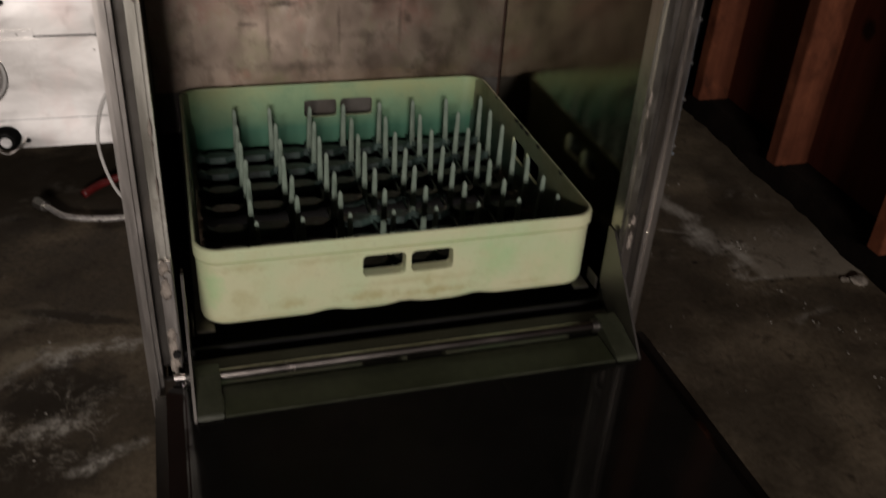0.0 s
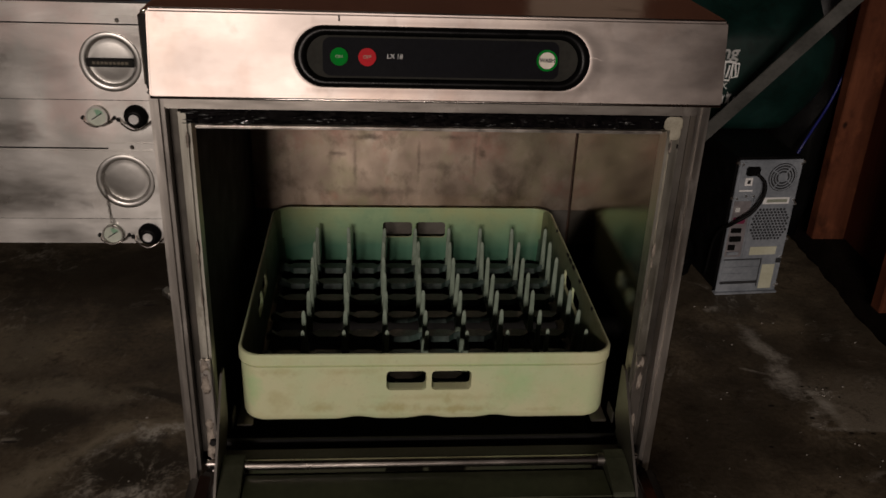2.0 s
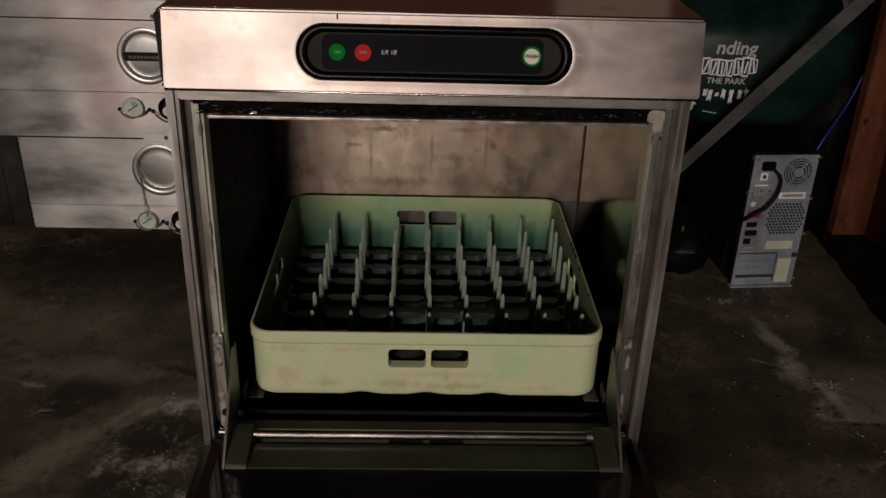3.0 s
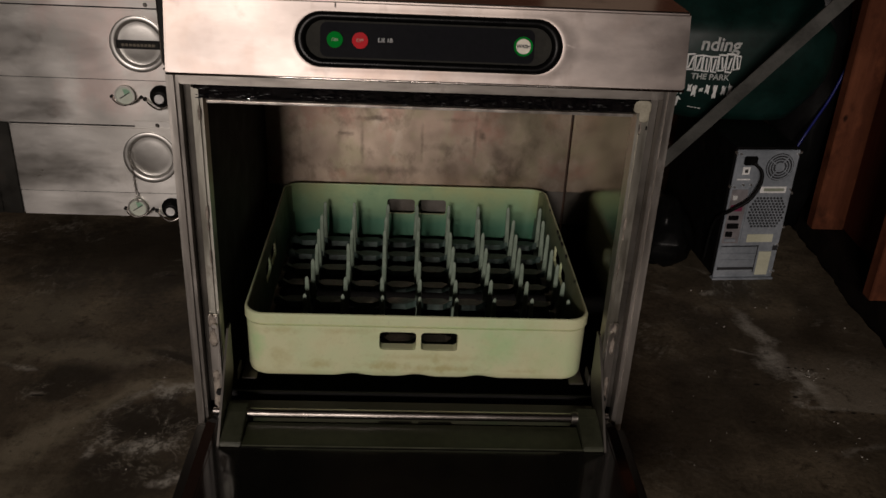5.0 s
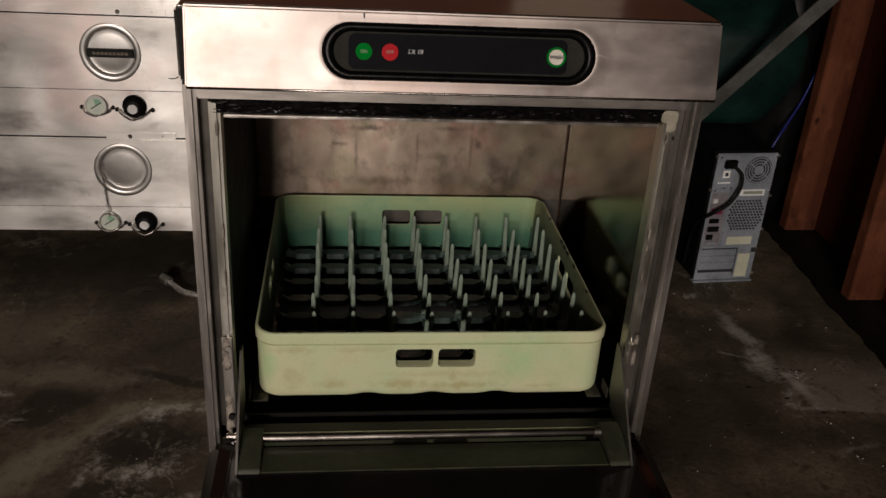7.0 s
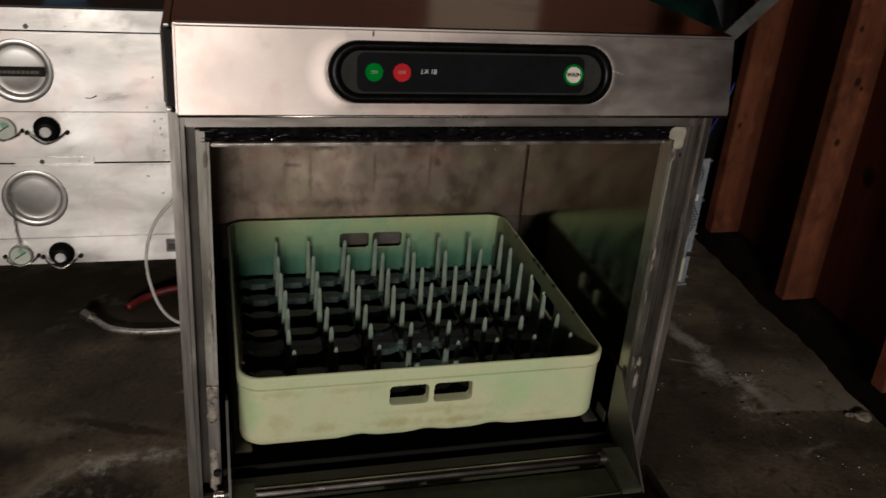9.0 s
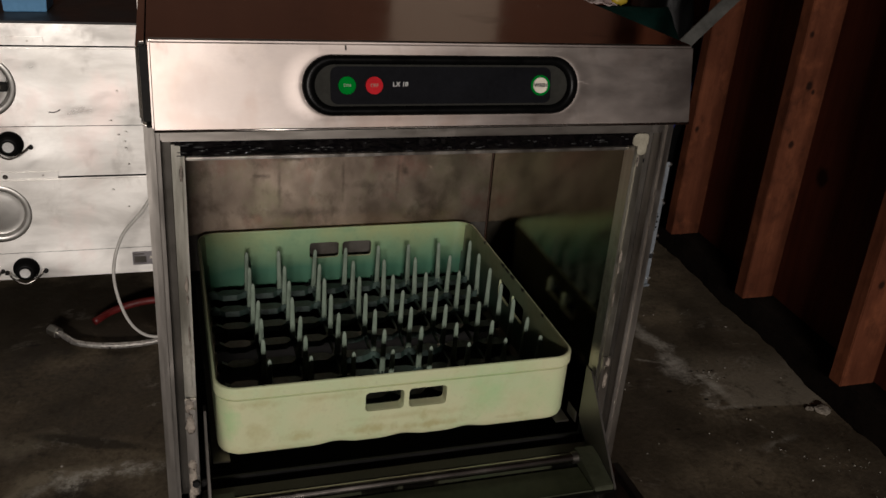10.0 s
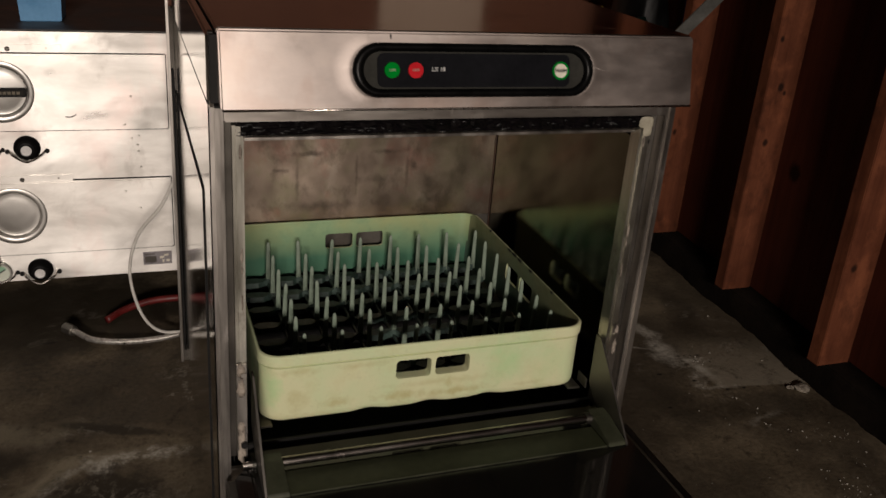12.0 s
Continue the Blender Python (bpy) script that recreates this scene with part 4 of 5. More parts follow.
        part("door_arm", arm, DULL, d, "steel gusset arm of the door")
        lo, hi = sorted((xo - s * 0.002, xo - s * 0.030))
        br = bmesh.new()
        prof = [(-0.062, 0.2975), (-0.060, 0.3035), (-0.008, 0.3160), (0.012, 0.3160), (0.014, 0.2975)]
        a = [br.verts.new((lo, y, z)) for y, z in prof]
        b = [br.verts.new((hi, y, z)) for y, z in prof]
        for k in range(len(a)):
            j = (k + 1) % len(a)
            br.faces.new((a[k], a[j], b[j], b[k]))
        br.faces.new(a)
        br.faces.new(b)
        part("hinge_bracket", bevelled(br, 0.001), OLIVE, d, "olive-stained folded hinge bracket")
        if s > 0:
            part("rod_collar", drum((xo - s * 0.034, 0.0, 0.3085), 0.0084, 0.009, "X", 20, None, 0.001), DULL, d)
        part("pivot_pin", drum((xo + s * 0.011, 0.014, 0.300), 0.0048, 0.018, "X", 16, None, 0.0008), ROD, d, "bright pivot pin")
        part("pin_head", drum((xo + s * 0.005, 0.014, 0.300), 0.0075, 0.005, "X", 16, None, 0.0008), DARKST, d)
    return t


dishwasher()


# ---- the rack ----
def rack():
    x0, y0, z0, z1 = 0.001, 0.331, 0.313, 0.420
    t = thing("dish_rack", (x0, y0, z0), "pale green-yellow plastic peg rack sitting in the dishwasher", "dish rack")
    hx, hy, r = 0.2520, 0.2470, 0.03
    base = outline(hx, hy, r, 14)
    ring = []
    for k, p in enumerate(base):
        q = base[(k + 1) % len(base)]
        d = math.dist(p, q)
        n = max(1, round(d / 0.012))
        ring += [(p[0] + (q[0] - p[0]) * j / n, p[1] + (q[1] - p[1]) * j / n) for j in range(n)]

    def loop(bm, inset, z, wave=0.0):
        out = []
        for x, y in ring:
            f = 1 - inset / hx
            along = x if abs(y) > abs(x) else y
            dz = wave * max(0.0, math.cos(along / 0.048 * math.pi)) * (1 if abs(along) < 0.16 else 0)
            out.append(bm.verts.new((x0 + x * f, y0 + y * f, z + dz)))
        return out

    bm = bmesh.new()
    rows = [loop(bm, 0.0052, z0, 0.004), loop(bm, 0.0026, z0 + 0.003, 0.004), loop(bm, 0.0014, z0 + 0.009, 0.002), loop(bm, 0.0012, z1 - 0.0205), loop(bm, 0.0045, z1 - 0.0193), loop(bm, 0.0045, z1 - 0.0175), loop(bm, -0.0008, z1 - 0.0162), loop(bm, -0.0008, z1 - 0.0022), loop(bm, 0.0004, z1 - 0.0005), loop(bm, 0.0024, z1), loop(bm, 0.0036, z1 - 0.0006), loop(bm, 0.0042, z1 - 0.002), loop(bm, 0.0062, z0 + 0.05), loop(bm, 0.0090, z0, 0.004)]
    n = len(ring)
    for a, b in zip(rows, rows[1:] + rows[:1]):
        for k in range(n):
            bm.faces.new((a[k], a[(k + 1) % n], b[(k + 1) % n], b[k]))
    n_ring = len(ring)
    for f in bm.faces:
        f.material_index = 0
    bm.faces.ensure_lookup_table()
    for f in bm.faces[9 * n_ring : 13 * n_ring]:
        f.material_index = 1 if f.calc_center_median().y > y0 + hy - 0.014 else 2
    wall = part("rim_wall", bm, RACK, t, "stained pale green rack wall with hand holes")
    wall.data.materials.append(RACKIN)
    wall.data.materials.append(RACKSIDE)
    holes = []
    for yy in (y0 - hy, y0 + hy):
        for c in (-0.0275, 0.0335):
            holes.append(slab(outline(0.0270, 0.0152, 0.006, 4), -0.03, 0.03, Matrix.Translation((c, yy, 0.377)) @ Matrix.Rotation(radians(90), 4, "X")))
    for xx in (x0 - hx, x0 + hx):
        for c in (-0.0305, 0.0305):
            holes.append(slab(outline(0.0265, 0.0150, 0.006, 4), -0.03, 0.03, Matrix.Translation((xx, y0 + c, 0.377)) @ Matrix.Rotation(radians(90), 4, "Y") @ Matrix.Rotation(radians(90), 4, "Z")))
    cut(wall, holes)
    for yy, s in ((y0 - hy + 0.0045, 1),):
        for c in (-0.0275, 0.0335):
            part("hole_lining", ringed(outline(0.0285, 0.0167, 0.007, 4), outline(0.0268, 0.0150, 0.006, 4), 0.0, -s * 0.014, Matrix.Translation((c, yy, 0.377)) @ Matrix.Rotation(radians(90), 4, "X")), RACK, t, "plastic lip of the hand hole")
    # dark nicks along the rim
    for y, w in ((0.479, 0.003), (0.384, 0.006), (0.362, 0.008), (0.338, 0.007), (0.291, 0.005), (0.205, 0.003)):
        part("nick", box(x0 + hx - 0.0050, x0 + hx - 0.0018, y - w, y + w, z1 - 0.0035, z1 + 0.0002, 0.0003), MATT, wall, "dark nick in the rim")
    for x, w in ((-0.062, 0.002), (0.118, 0.003), (-0.19, 0.0025)):
        part("nick", box(x - w, x + w, y0 - hy + 0.0018, y0 - hy + 0.0050, z1 - 0.0035, z1 + 0.0002, 0.0003), MATT, wall, "dark nick in the rim")
    # open base lattice
    px = [-0.172 + 0.0585 * k for k in range(7)]
    py = [0.118 + 0.0585 * k for k in range(8)]
    for y in py:
        b = bmesh.new()
        n = 60
        rows = []
        for k in range(n + 1):
            x = -0.238 + 0.476 * k / n
            near = min(abs(x - q) for q in px + [-0.2305, 0.237])
            h = 0.3255 + 0.005 * max(0.0, 1 - near / 0.008)
            w2 = 0.0044 + 0.0082 * min(1.0, max(0.0, (near - 0.0085) / 0.005))
            rows.append([b.verts.new((x, y - w2, 0.316)), b.verts.new((x, y + w2, 0.316)), b.verts.new((x, y + w2 * 0.85, h)), b.verts.new((x, y - w2 * 0.85, h))])
        for p, q in zip(rows, rows[1:]):
            for k in range(4):
                b.faces.new((p[k], p[(k + 1) % 4], q[(k + 1) % 4], q[k]))
        b.faces.new(rows[0])
        b.faces.new(rows[-1])
        part("cross_bar", b, SHADEBASE, t)
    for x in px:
        part("long_bar", box(x - 0.0018, x + 0.0018, y0 - 0.238, y0 + 0.238, 0.3155, 0.3205), SHADEBASE, t)
    peg = bmesh.new()
    rows = []
    for z, a, b in ((0.320, 0.0050, 0.0040), (0.345, 0.0043, 0.0034), (0.392, 0.0034, 0.0027), (0.398, 0.0027, 0.0022), (0.4010, 0.0011, 0.0009)):
        ribs = [(1.0, 0.0), (0.85, 0.75), (0.45, 0.95), (0.0, 0.42), (-0.45, 0.95), (-0.85, 0.75), (-1.0, 0.0), (-0.85, -0.75), (-0.45, -0.95), (0.0, -0.42), (0.45, -0.95), (0.85, -0.75)]
        rows.append([peg.verts.new((a * u, b * w, z)) for u, w in ribs])
    for a, b in zip(rows, rows[1:]):
        for k in range(12):
            peg.faces.new((a[k], a[(k + 1) % 12], b[(k + 1) % 12], b[k]))
    peg.faces.new(rows[0])
    peg.faces.new(rows[-1])
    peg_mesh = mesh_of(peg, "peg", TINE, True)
    for y in py[1:]:
        for x in px + [0.237]:
            ob = under(new("peg", peg_mesh), t)
            ob.matrix_basis = Matrix.Translation((x + random.uniform(-0.0015, 0.0015), y + random.uniform(-0.001, 0.001), 0)) @ Matrix.Translation((0, 0, 0.32)) @ Euler((random.uniform(-0.03, 0.03), random.uniform(-0.03, 0.03), random.uniform(-0.25, 0.25))).to_matrix().to_4x4() @ Matrix.Translation((0, 0, -0.32))
    return t


rack()


# ---- the oven ----
def oven():
    F = 1.085
    t = thing("deck_oven", (-0.655, 1.3, 0), "dented stainless two-deck oven on short black legs", "oven")
    part("body", box(-1.125, -0.278, F + 0.0062, 1.62, 0.10, 0.672, 0.006), OVEN, t, "stainless oven body")
    part("top_plate", box(-1.12, -0.283, F + 0.02, 1.61, 0.672, 0.677, 0.002), OVENTOP, t, "dark grey top of the oven")
    part("top_strip", box(-1.122, -0.281, F + 0.001, F + 0.006, 0.632, 0.676, 0.002), OVEN, t)
    part("control_strip", box(-1.036, -0.281, F + 0.002, F + 0.006, 0.346, 0.460, 0.001), OVEN, t)
    part("bottom_strip", box(-0.986, -0.281, F + 0.002, F + 0.006, 0.101, 0.167, 0.001), OVEN, t)
    part("side_post", box(-1.122, -1.038, F + 0.0005, F + 0.0055, 0.101, 0.630, 0.002), DARKST, t, "dark steel corner post")
    part("side_post", box(-1.0375, -0.989, F + 0.0005, F + 0.0055, 0.101, 0.345, 0.002), DARKST, t, "dark steel corner post")
    for z0, z1 in ((0.462, 0.630), (0.169, 0.344)):
        zc = 0.549 if z0 > 0.4 else 0.266
        d = part("oven_door", box(-0.985 if z0 < 0.4 else -1.036, -0.312, F - 0.006, F + 0.0055, z0, z1, 0.003), OVEN, t, "dented steel drop door")
        cut(d, [drum((-0.652, F, zc), 0.0535, 0.05, "Y", 48)])
        cup = lathe([(0.067, 0.0), (0.067, 0.0014), (0.0655, 0.0030), (0.0570, 0.0018), (0.0545, 0.0008), (0.0530, -0.0010), (0.0524, -0.0105), (0.0500, -0.0112), (0.040, -0.0098), (0.022, -0.0086), (0.002, -0.0082)], 56, False)
        cup.transform(Matrix.Translation((-0.652, F - 0.0062, zc)) @ Matrix.Rotation(radians(90), 4, "X"))
        part("finger_cup", cup, DISH, d, "recessed round steel pull", True)
        if z0 > 0.4:
            part("pull_bar", box(-0.7035, -0.6005, F - 0.010, F - 0.002, zc - 0.011, zc + 0.009, 0.002), MATT, d, "black pull bar with a pale worn badge")
            part("badge", box(-0.699, -0.606, F - 0.0112, F - 0.0098, zc - 0.006, zc + 0.004, 0.0004), GREYPL, d, "worn badge")
            for k in range(9):
                part("badge_mark", box(-0.690 + k * 0.0088, -0.6835 + k * 0.0088, F - 0.0120, F - 0.0113, zc - 0.0040, zc + 0.0022), TAN, d)
    for zc in (0.423, 0.128):
        k = part("knob", lathe([(0.0275, 0.0), (0.0275, 0.004), (0.0265, 0.006), (0.0205, 0.008), (0.0195, 0.022), (0.0185, 0.024), (0.014, 0.0245), (0.002, 0.0245)], 28), BLACK, t, "black oven knob with a bright cap", True)
        k.data.transform(Matrix.Translation((-0.612, F + 0.001, zc)) @ Matrix.Rotation(radians(90), 4, "X"))
        part("knob_cap", drum((-0.612, F - 0.0245, zc), 0.0112, 0.003, "Y", 20, None, 0.0006), ALU, k, "bright steel knob cap")
        part("knob_guard", tube([(-0.647, F, zc - 0.008), (-0.64, F - 0.02, zc - 0.012), (-0.612, F - 0.03, zc - 0.024), (-0.585, F - 0.02, zc - 0.012), (-0.577, F, zc - 0.008)], 0.0022), ROD, t, "bent wire guard")
        for x in (-0.652, -0.572):
            part("guard_screw", drum((x, F - 0.001, zc - 0.008), 0.005, 0.006, "Y", 10), MATT, t)
        dl = part("thermometer", drum((-0.697, F - 0.004, zc + 0.002), 0.0235, 0.012, "Y", 28, None, 0.002), DIAL, t, "pale round oven thermometer")
        part("bezel_ring", ringed(outline(0.0245, 0.0245, 0.0244, 8), outline(0.021, 0.021, 0.0209, 8), 0.0, 0.004, Matrix.Translation((-0.697, F - 0.009, zc + 0.002)) @ Matrix.Rotation(radians(90), 4, "X")), DISH, dl)
        needle = box(-0.0012, 0.0012, -0.0008, 0.0, -0.014, 0.014)
        needle.transform(Matrix.Translation((-0.697, F - 0.0108, zc + 0.002)) @ Matrix.Rotation(1.0, 4, "Y"))
        part("needle", needle, INK, dl)
        zone = slab([(0.0, 0.002), (0.014, 0.006), (0.012, 0.012), (0.004, 0.016), (-0.004, 0.015)], 0.0, 0.0006, Matrix.Translation((-0.697, F - 0.0102, zc + 0.002)) @ Matrix.Rotation(radians(90), 4, "X"))
        part("dial_zone", zone, ZONE, dl, "green part of the dial")
        part("dial_guard", tube([(-0.728, F, zc - 0.004), (-0.72, F - 0.018, zc - 0.01), (-0.697, F - 0.024, zc - 0.018), (-0.672, F - 0.018, zc - 0.01), (-0.664, F, zc - 0.004)], 0.0022), ROD, t, "bent wire guard")
        for x in (-0.731, -0.661):
            part("guard_screw", drum((x, F - 0.001, zc - 0.004), 0.0045, 0.006, "Y", 10), MATT, t)
    for z, xs in ((0.349, -0.629), (0.640, -0.629)):
        st = part("inset_plate", box(xs - 0.055, xs + 0.105, F - 0.0015, F + 0.001, z - 0.007, z + 0.010, 0.0005), OVEN, t, "small riveted steel plate")
        part("screw", drum((xs, F - 0.003, z), 0.0055, 0.004, "Y", 12, 0.003), DULL, st)
        part("rivet", drum((xs + 0.075, F - 0.002, z + 0.002), 0.002, 0.002, "Y", 8), FRAME, st)
    lb = part("rating_plate", box(-0.384, -0.318, F - 0.0005, F + 0.0015, 0.122, 0.155), PORTS, t, "grey rating plate with worn marks")
    for x, w, z, h in ((-0.380, 0.026, 0.128, 0.016), (-0.346, 0.010, 0.137, 0.006), (-0.340, 0.004, 0.126, 0.008), (-0.331, 0.008, 0.128, 0.006), (-0.336, 0.010, 0.143, 0.005), (-0.380, 0.022, 0.148, 0.003)):
        part("plate_mark", box(x, x + w, F - 0.0012, F - 0.0006, z, z + h), DULL if w > 0.02 else CREAM, lb)
    for x, z in ((-0.406, 0.473), (-0.389, 0.538), (-0.393, 0.439), (-0.377, 0.445), (-0.381, 0.423), (-0.380, 0.408), (-0.376, 0.370), (-0.383, 0.272), (-0.413, 0.314)):
        part("rivet", drum((x, F - 0.0005, z) if 0.346 < z < 0.46 else (x, F - 0.0075, z), 0.0026, 0.003, "Y", 10, 0.0016), OVEN, t)
    for k in range(16):
        z = 0.278 - 0.0085 * k
        link = ringed(outline(0.0028, 0.0052, 0.0027, 4), outline(0.0014, 0.0036, 0.0013, 4), -0.0007, 0.0007, Matrix.Translation((-0.701 + 0.0004 * k, F - 0.013, z)) @ Matrix.Rotation(radians(90), 4, "X") @ Matrix.Rotation(radians(90 * (k % 2) + 20), 4, "Y"))
        part("chain_link", link, FRAME, t)
    for z, x in ((0.6312, -1.036), (0.4610, -1.036), (0.3450, -0.985), (0.1680, -0.985)):
        part("door_gap", box(x, -0.3125, F - 0.0012, F + 0.003, z - 0.0009, z + 0.0009), MATT, t, "dark gap at the edge of the drop door")
    part("door_gap", box(-0.3118, -0.3102, F - 0.0012, F + 0.003, 0.462, 0.630), MATT, t, "dark gap at the edge of the drop door")
    part("door_gap", box(-0.3118, -0.3102, F - 0.0012, F + 0.003, 0.169, 0.344), MATT, t, "dark gap at the edge of the drop door")
    part("scratch", tube([(-0.528, F - 0.0061, 0.4935), (-0.518, F - 0.0061, 0.4925), (-0.511, F - 0.0061, 0.4948), (-0.505, F - 0.0061, 0.4985)], 0.0012, 6, 4), MATT, t, "short curved black scratch")
    for x in (-1.07, -0.335):
        for y in (1.36, 1.56):
            part("leg", drum((x, y, 0.05), 0.022, 0.1, "Z", 16, 0.03), MATT, t, "short black leg")
    return t


oven()

# blue tub standing on the oven
bm = lathe([(0.052, 0.677), (0.055, 0.679), (0.062, 0.78), (0.066, 0.781), (0.066, 0.786), (0.060, 0.786), (0.053, 0.684), (0.001, 0.683)], 4)
bm.transform(Matrix.Translation((-0.563, 1.245, 0)) @ Matrix.Rotation(radians(45), 4, "Z") @ Matrix.Diagonal((1.15, 1.0, 1.0, 1)))
bevelled(bm, 0.004)
solid("tub", bm, BLUE, "light blue plastic tub standing on the oven", "tub")

# ---- hoses on the floor ----
h = thing("braided_hose", (-0.45, 0.95, 0), "braided water hose lying on the concrete", "hose")
part("tube", tube([(-0.545, 0.975, 0.017), (-0.50, 0.93, 0.012), (-0.415, 0.908, 0.012), (-0.33, 0.915, 0.014), (-0.25, 0.93, 0.03)], 0.0066, 12), BRAID, h)
fit_end = drum((0, 0, 0), 0.013, 0.03, "Z", 6, None, 0.001)
fit_end.transform(Matrix.Translation((-0.556, 0.986, 0.0165)) @ Matrix.Rotation(radians(40), 4, "Z") @ Matrix.Rotation(radians(-90), 4, "X"))
part("coupling", fit_end, DISH, h, "chromed hose coupling")
solid("water_tube", tube([(-0.318, 0.88, 0.40), (-0.345, 0.885, 0.345), (-0.395, 0.90, 0.275), (-0.416, 0.90, 0.187), (-0.398, 0.90, 0.088), (-0.36, 0.905, 0.035), (-0.30, 0.915, 0.022)], 0.0035, 10), HOSE, "white plastic water tube hanging in a loop", "tube", "", "", True)
solid("red_hose", tube([(-0.475, 1.02, 0.014), (-0.43, 1.06, 0.02), (-0.36, 1.075, 0.03), (-0.25, 1.07, 0.034)], 0.0088, 10), REDH, "red rubber hose end on the floor", "hose", "", "", True)


# ---- the computer tower ----
def tower():
    t = thing("computer_tower", (0.87, 1.21, 0), "black computer tower showing its grey metal back", "computer")
    W, H, D = 0.161, 0.360, 0.40
    M = Matrix.Translation((0.797, 1.010, 0.0)) @ Matrix.Rotation(radians(4.5), 4, "Z")

    def put(name, bm, mat, parent, label="", smooth=False):
        bm.transform(M)
        return part(name, bm, mat, parent, label, smooth)

    put("case", box(-0.004, W + 0.004, 0.006, D, 0.008, H + 0.004, 0.004), BLACK, t, "black steel case")
    back = put("rear_plate", box(0, W, 0.0, 0.0055, 0.004, H, 0.001), PCGREY, t, "grey galvanised rear plate")
    flip = lambda x, z, y=0.0: Matrix.Translation((x, y, z)) @ Matrix.Rotation(radians(90), 4, "X")
    put("power_supply", box(0.006, W - 0.006, -0.0012, 0.0002, 0.272, 0.355), PCGREY, back)
    fan = slab(outline(0.036, 0.036, 0.0359, 10), 0.0, 0.0018, flip(0.115, 0.316))
    put("fan_opening", fan, PCHOLE, back, "dark fan opening")
    for r in (0.034, 0.027, 0.020):
        put("fan_ring", ringed(outline(r, r, r * 0.999, 10), outline(r - 0.0028, r - 0.0028, (r - 0.0028) * 0.999, 10), 0.0, 0.0035, flip(0.115, 0.316)), PCGREY, back)
    for a in (0.6, 2.17, 3.74, 5.3):
        b = box(0.006, 0.035, -0.0034, -0.001, -0.0015, 0.0015)
        b.transform(Matrix.Translation((0.115, 0, 0.316)) @ Matrix.Rotation(a, 4, "Y"))
        put("fan_spoke", b, PCGREY, back)
    put("power_socket", box(0.018, 0.052, -0.010, 0.0, 0.322, 0.345, 0.003), BLACK, back, "black plug in the power socket")
    tag = put("white_tag", box(0.020, 0.039, -0.0030, -0.001, 0.296, 0.316), BAGPRINT, back, "white plug tag")
    put("tag_mark", box(0.026, 0.034, -0.0036, -0.0030, 0.301, 0.310), INK, tag)
    put("white_tag", box(0.010, 0.044, -0.0018, -0.0005, 0.2805, 0.2845), BAGPRINT, back)
    sticker = put("sticker", box(0.078, 0.146, -0.0012, 0.0, 0.246, 0.263), BAGPRINT, back, "white printed sticker")
    put("sticker_mark", box(0.087, 0.140, -0.0018, -0.0012, 0.2505, 0.2585), FADED, sticker)
    cells = bmesh.new()
    for i in range(13):
        for j in range(11):
            cx, cz = 0.107 + (j - 5) * 0.0090 + (0.0045 if i % 2 else 0), 0.192 + (i - 6) * 0.0078
            dx, dz = abs(cx - 0.107), abs(cz - 0.192)
            if dx < 0.0475 and dz < 0.045 and dx + dz < 0.072:
                vs = [cells.verts.new((cx + 0.0034 * math.cos(k * math.pi / 3 + 0.5), -0.0009, cz + 0.0034 * math.sin(k * math.pi / 3 + 0.5))) for k in range(6)]
                wv = [cells.verts.new((v.co.x, 0.0012, v.co.z)) for v in vs]
                cells.faces.new(vs)
                for k in range(6):
                    cells.faces.new((vs[k], vs[(k + 1) % 6], wv[(k + 1) % 6], wv[k]))
    vent = put("vent_mesh", cells, PCHOLE, back, "round patch of hexagonal vent holes")
    tagged(vent, kind="stuff")
    ports = put("port_plate", box(0.004, 0.047, -0.0012, 0.0, 0.105, 0.255), PORTS, back, "dull steel port plate")
    plum = plain("plum_port", (0.16, 0.02, 0.06), (0.22, 0.03, 0.08), 0.5)
    for z, w_, hh, mat in ((0.234, 0.012, 0.012, PRINT), (0.205, 0.030, 0.016, plum), (0.178, 0.026, 0.012, BLACK), (0.155, 0.030, 0.014, BLACK), (0.132, 0.018, 0.014, BLACK), (0.115, 0.03, 0.008, PCGREY)):
        put("port", box(0.008, 0.008 + w_, -0.006, -0.001, z - hh / 2, z + hh / 2, 0.001), mat, ports)
    put("port_frame", box(0.047, 0.0505, -0.003, 0.0, 0.10, 0.258), PCGREY, back)
    put("fan_hub", slab(outline(0.0125, 0.0125, 0.0124, 8), 0.0, 0.0036, flip(0.115, 0.316)), PCGREY, back)
    for k in range(4):
        z = 0.0215 + 0.0185 * k
        put("slot_cover", box(0.006, 0.104, -0.0022, 0.0, z, z + 0.0172, 0.0006), PCGREY, back)
    put("slot_gap", box(0.006, 0.104, -0.0026, -0.0002, 0.028, 0.036), PCHOLE, back)
    lab = plain("old_label", (0.5, 0.5, 0.36), (0.62, 0.62, 0.48), 0.6)
    put("label_patch", box(0.070, 0.140, -0.0012, 0.0, 0.108, 0.130), lab, back, "yellowed label")
    put("label_patch", box(0.112, 0.146, -0.0012, 0.0, 0.012, 0.080), lab, back, "yellowed label")
    put("latch_notch", box(0.146, 0.159, -0.0016, 0.0, 0.084, 0.097), PCHOLE, back, "dark latch notch")
    put("slot_gap", box(0.1045, 0.1065, -0.0020, -0.0002, 0.020, 0.098), PCHOLE, back)
    put("slot_gap", box(0.006, 0.104, -0.0020, -0.0002, 0.0955, 0.0975), PCHOLE, back)
    put("raised_rail", box(0.0515, 0.0555, -0.0035, 0.0, 0.10, 0.262, 0.0005), PCGREY, back, "folded rail beside the ports")
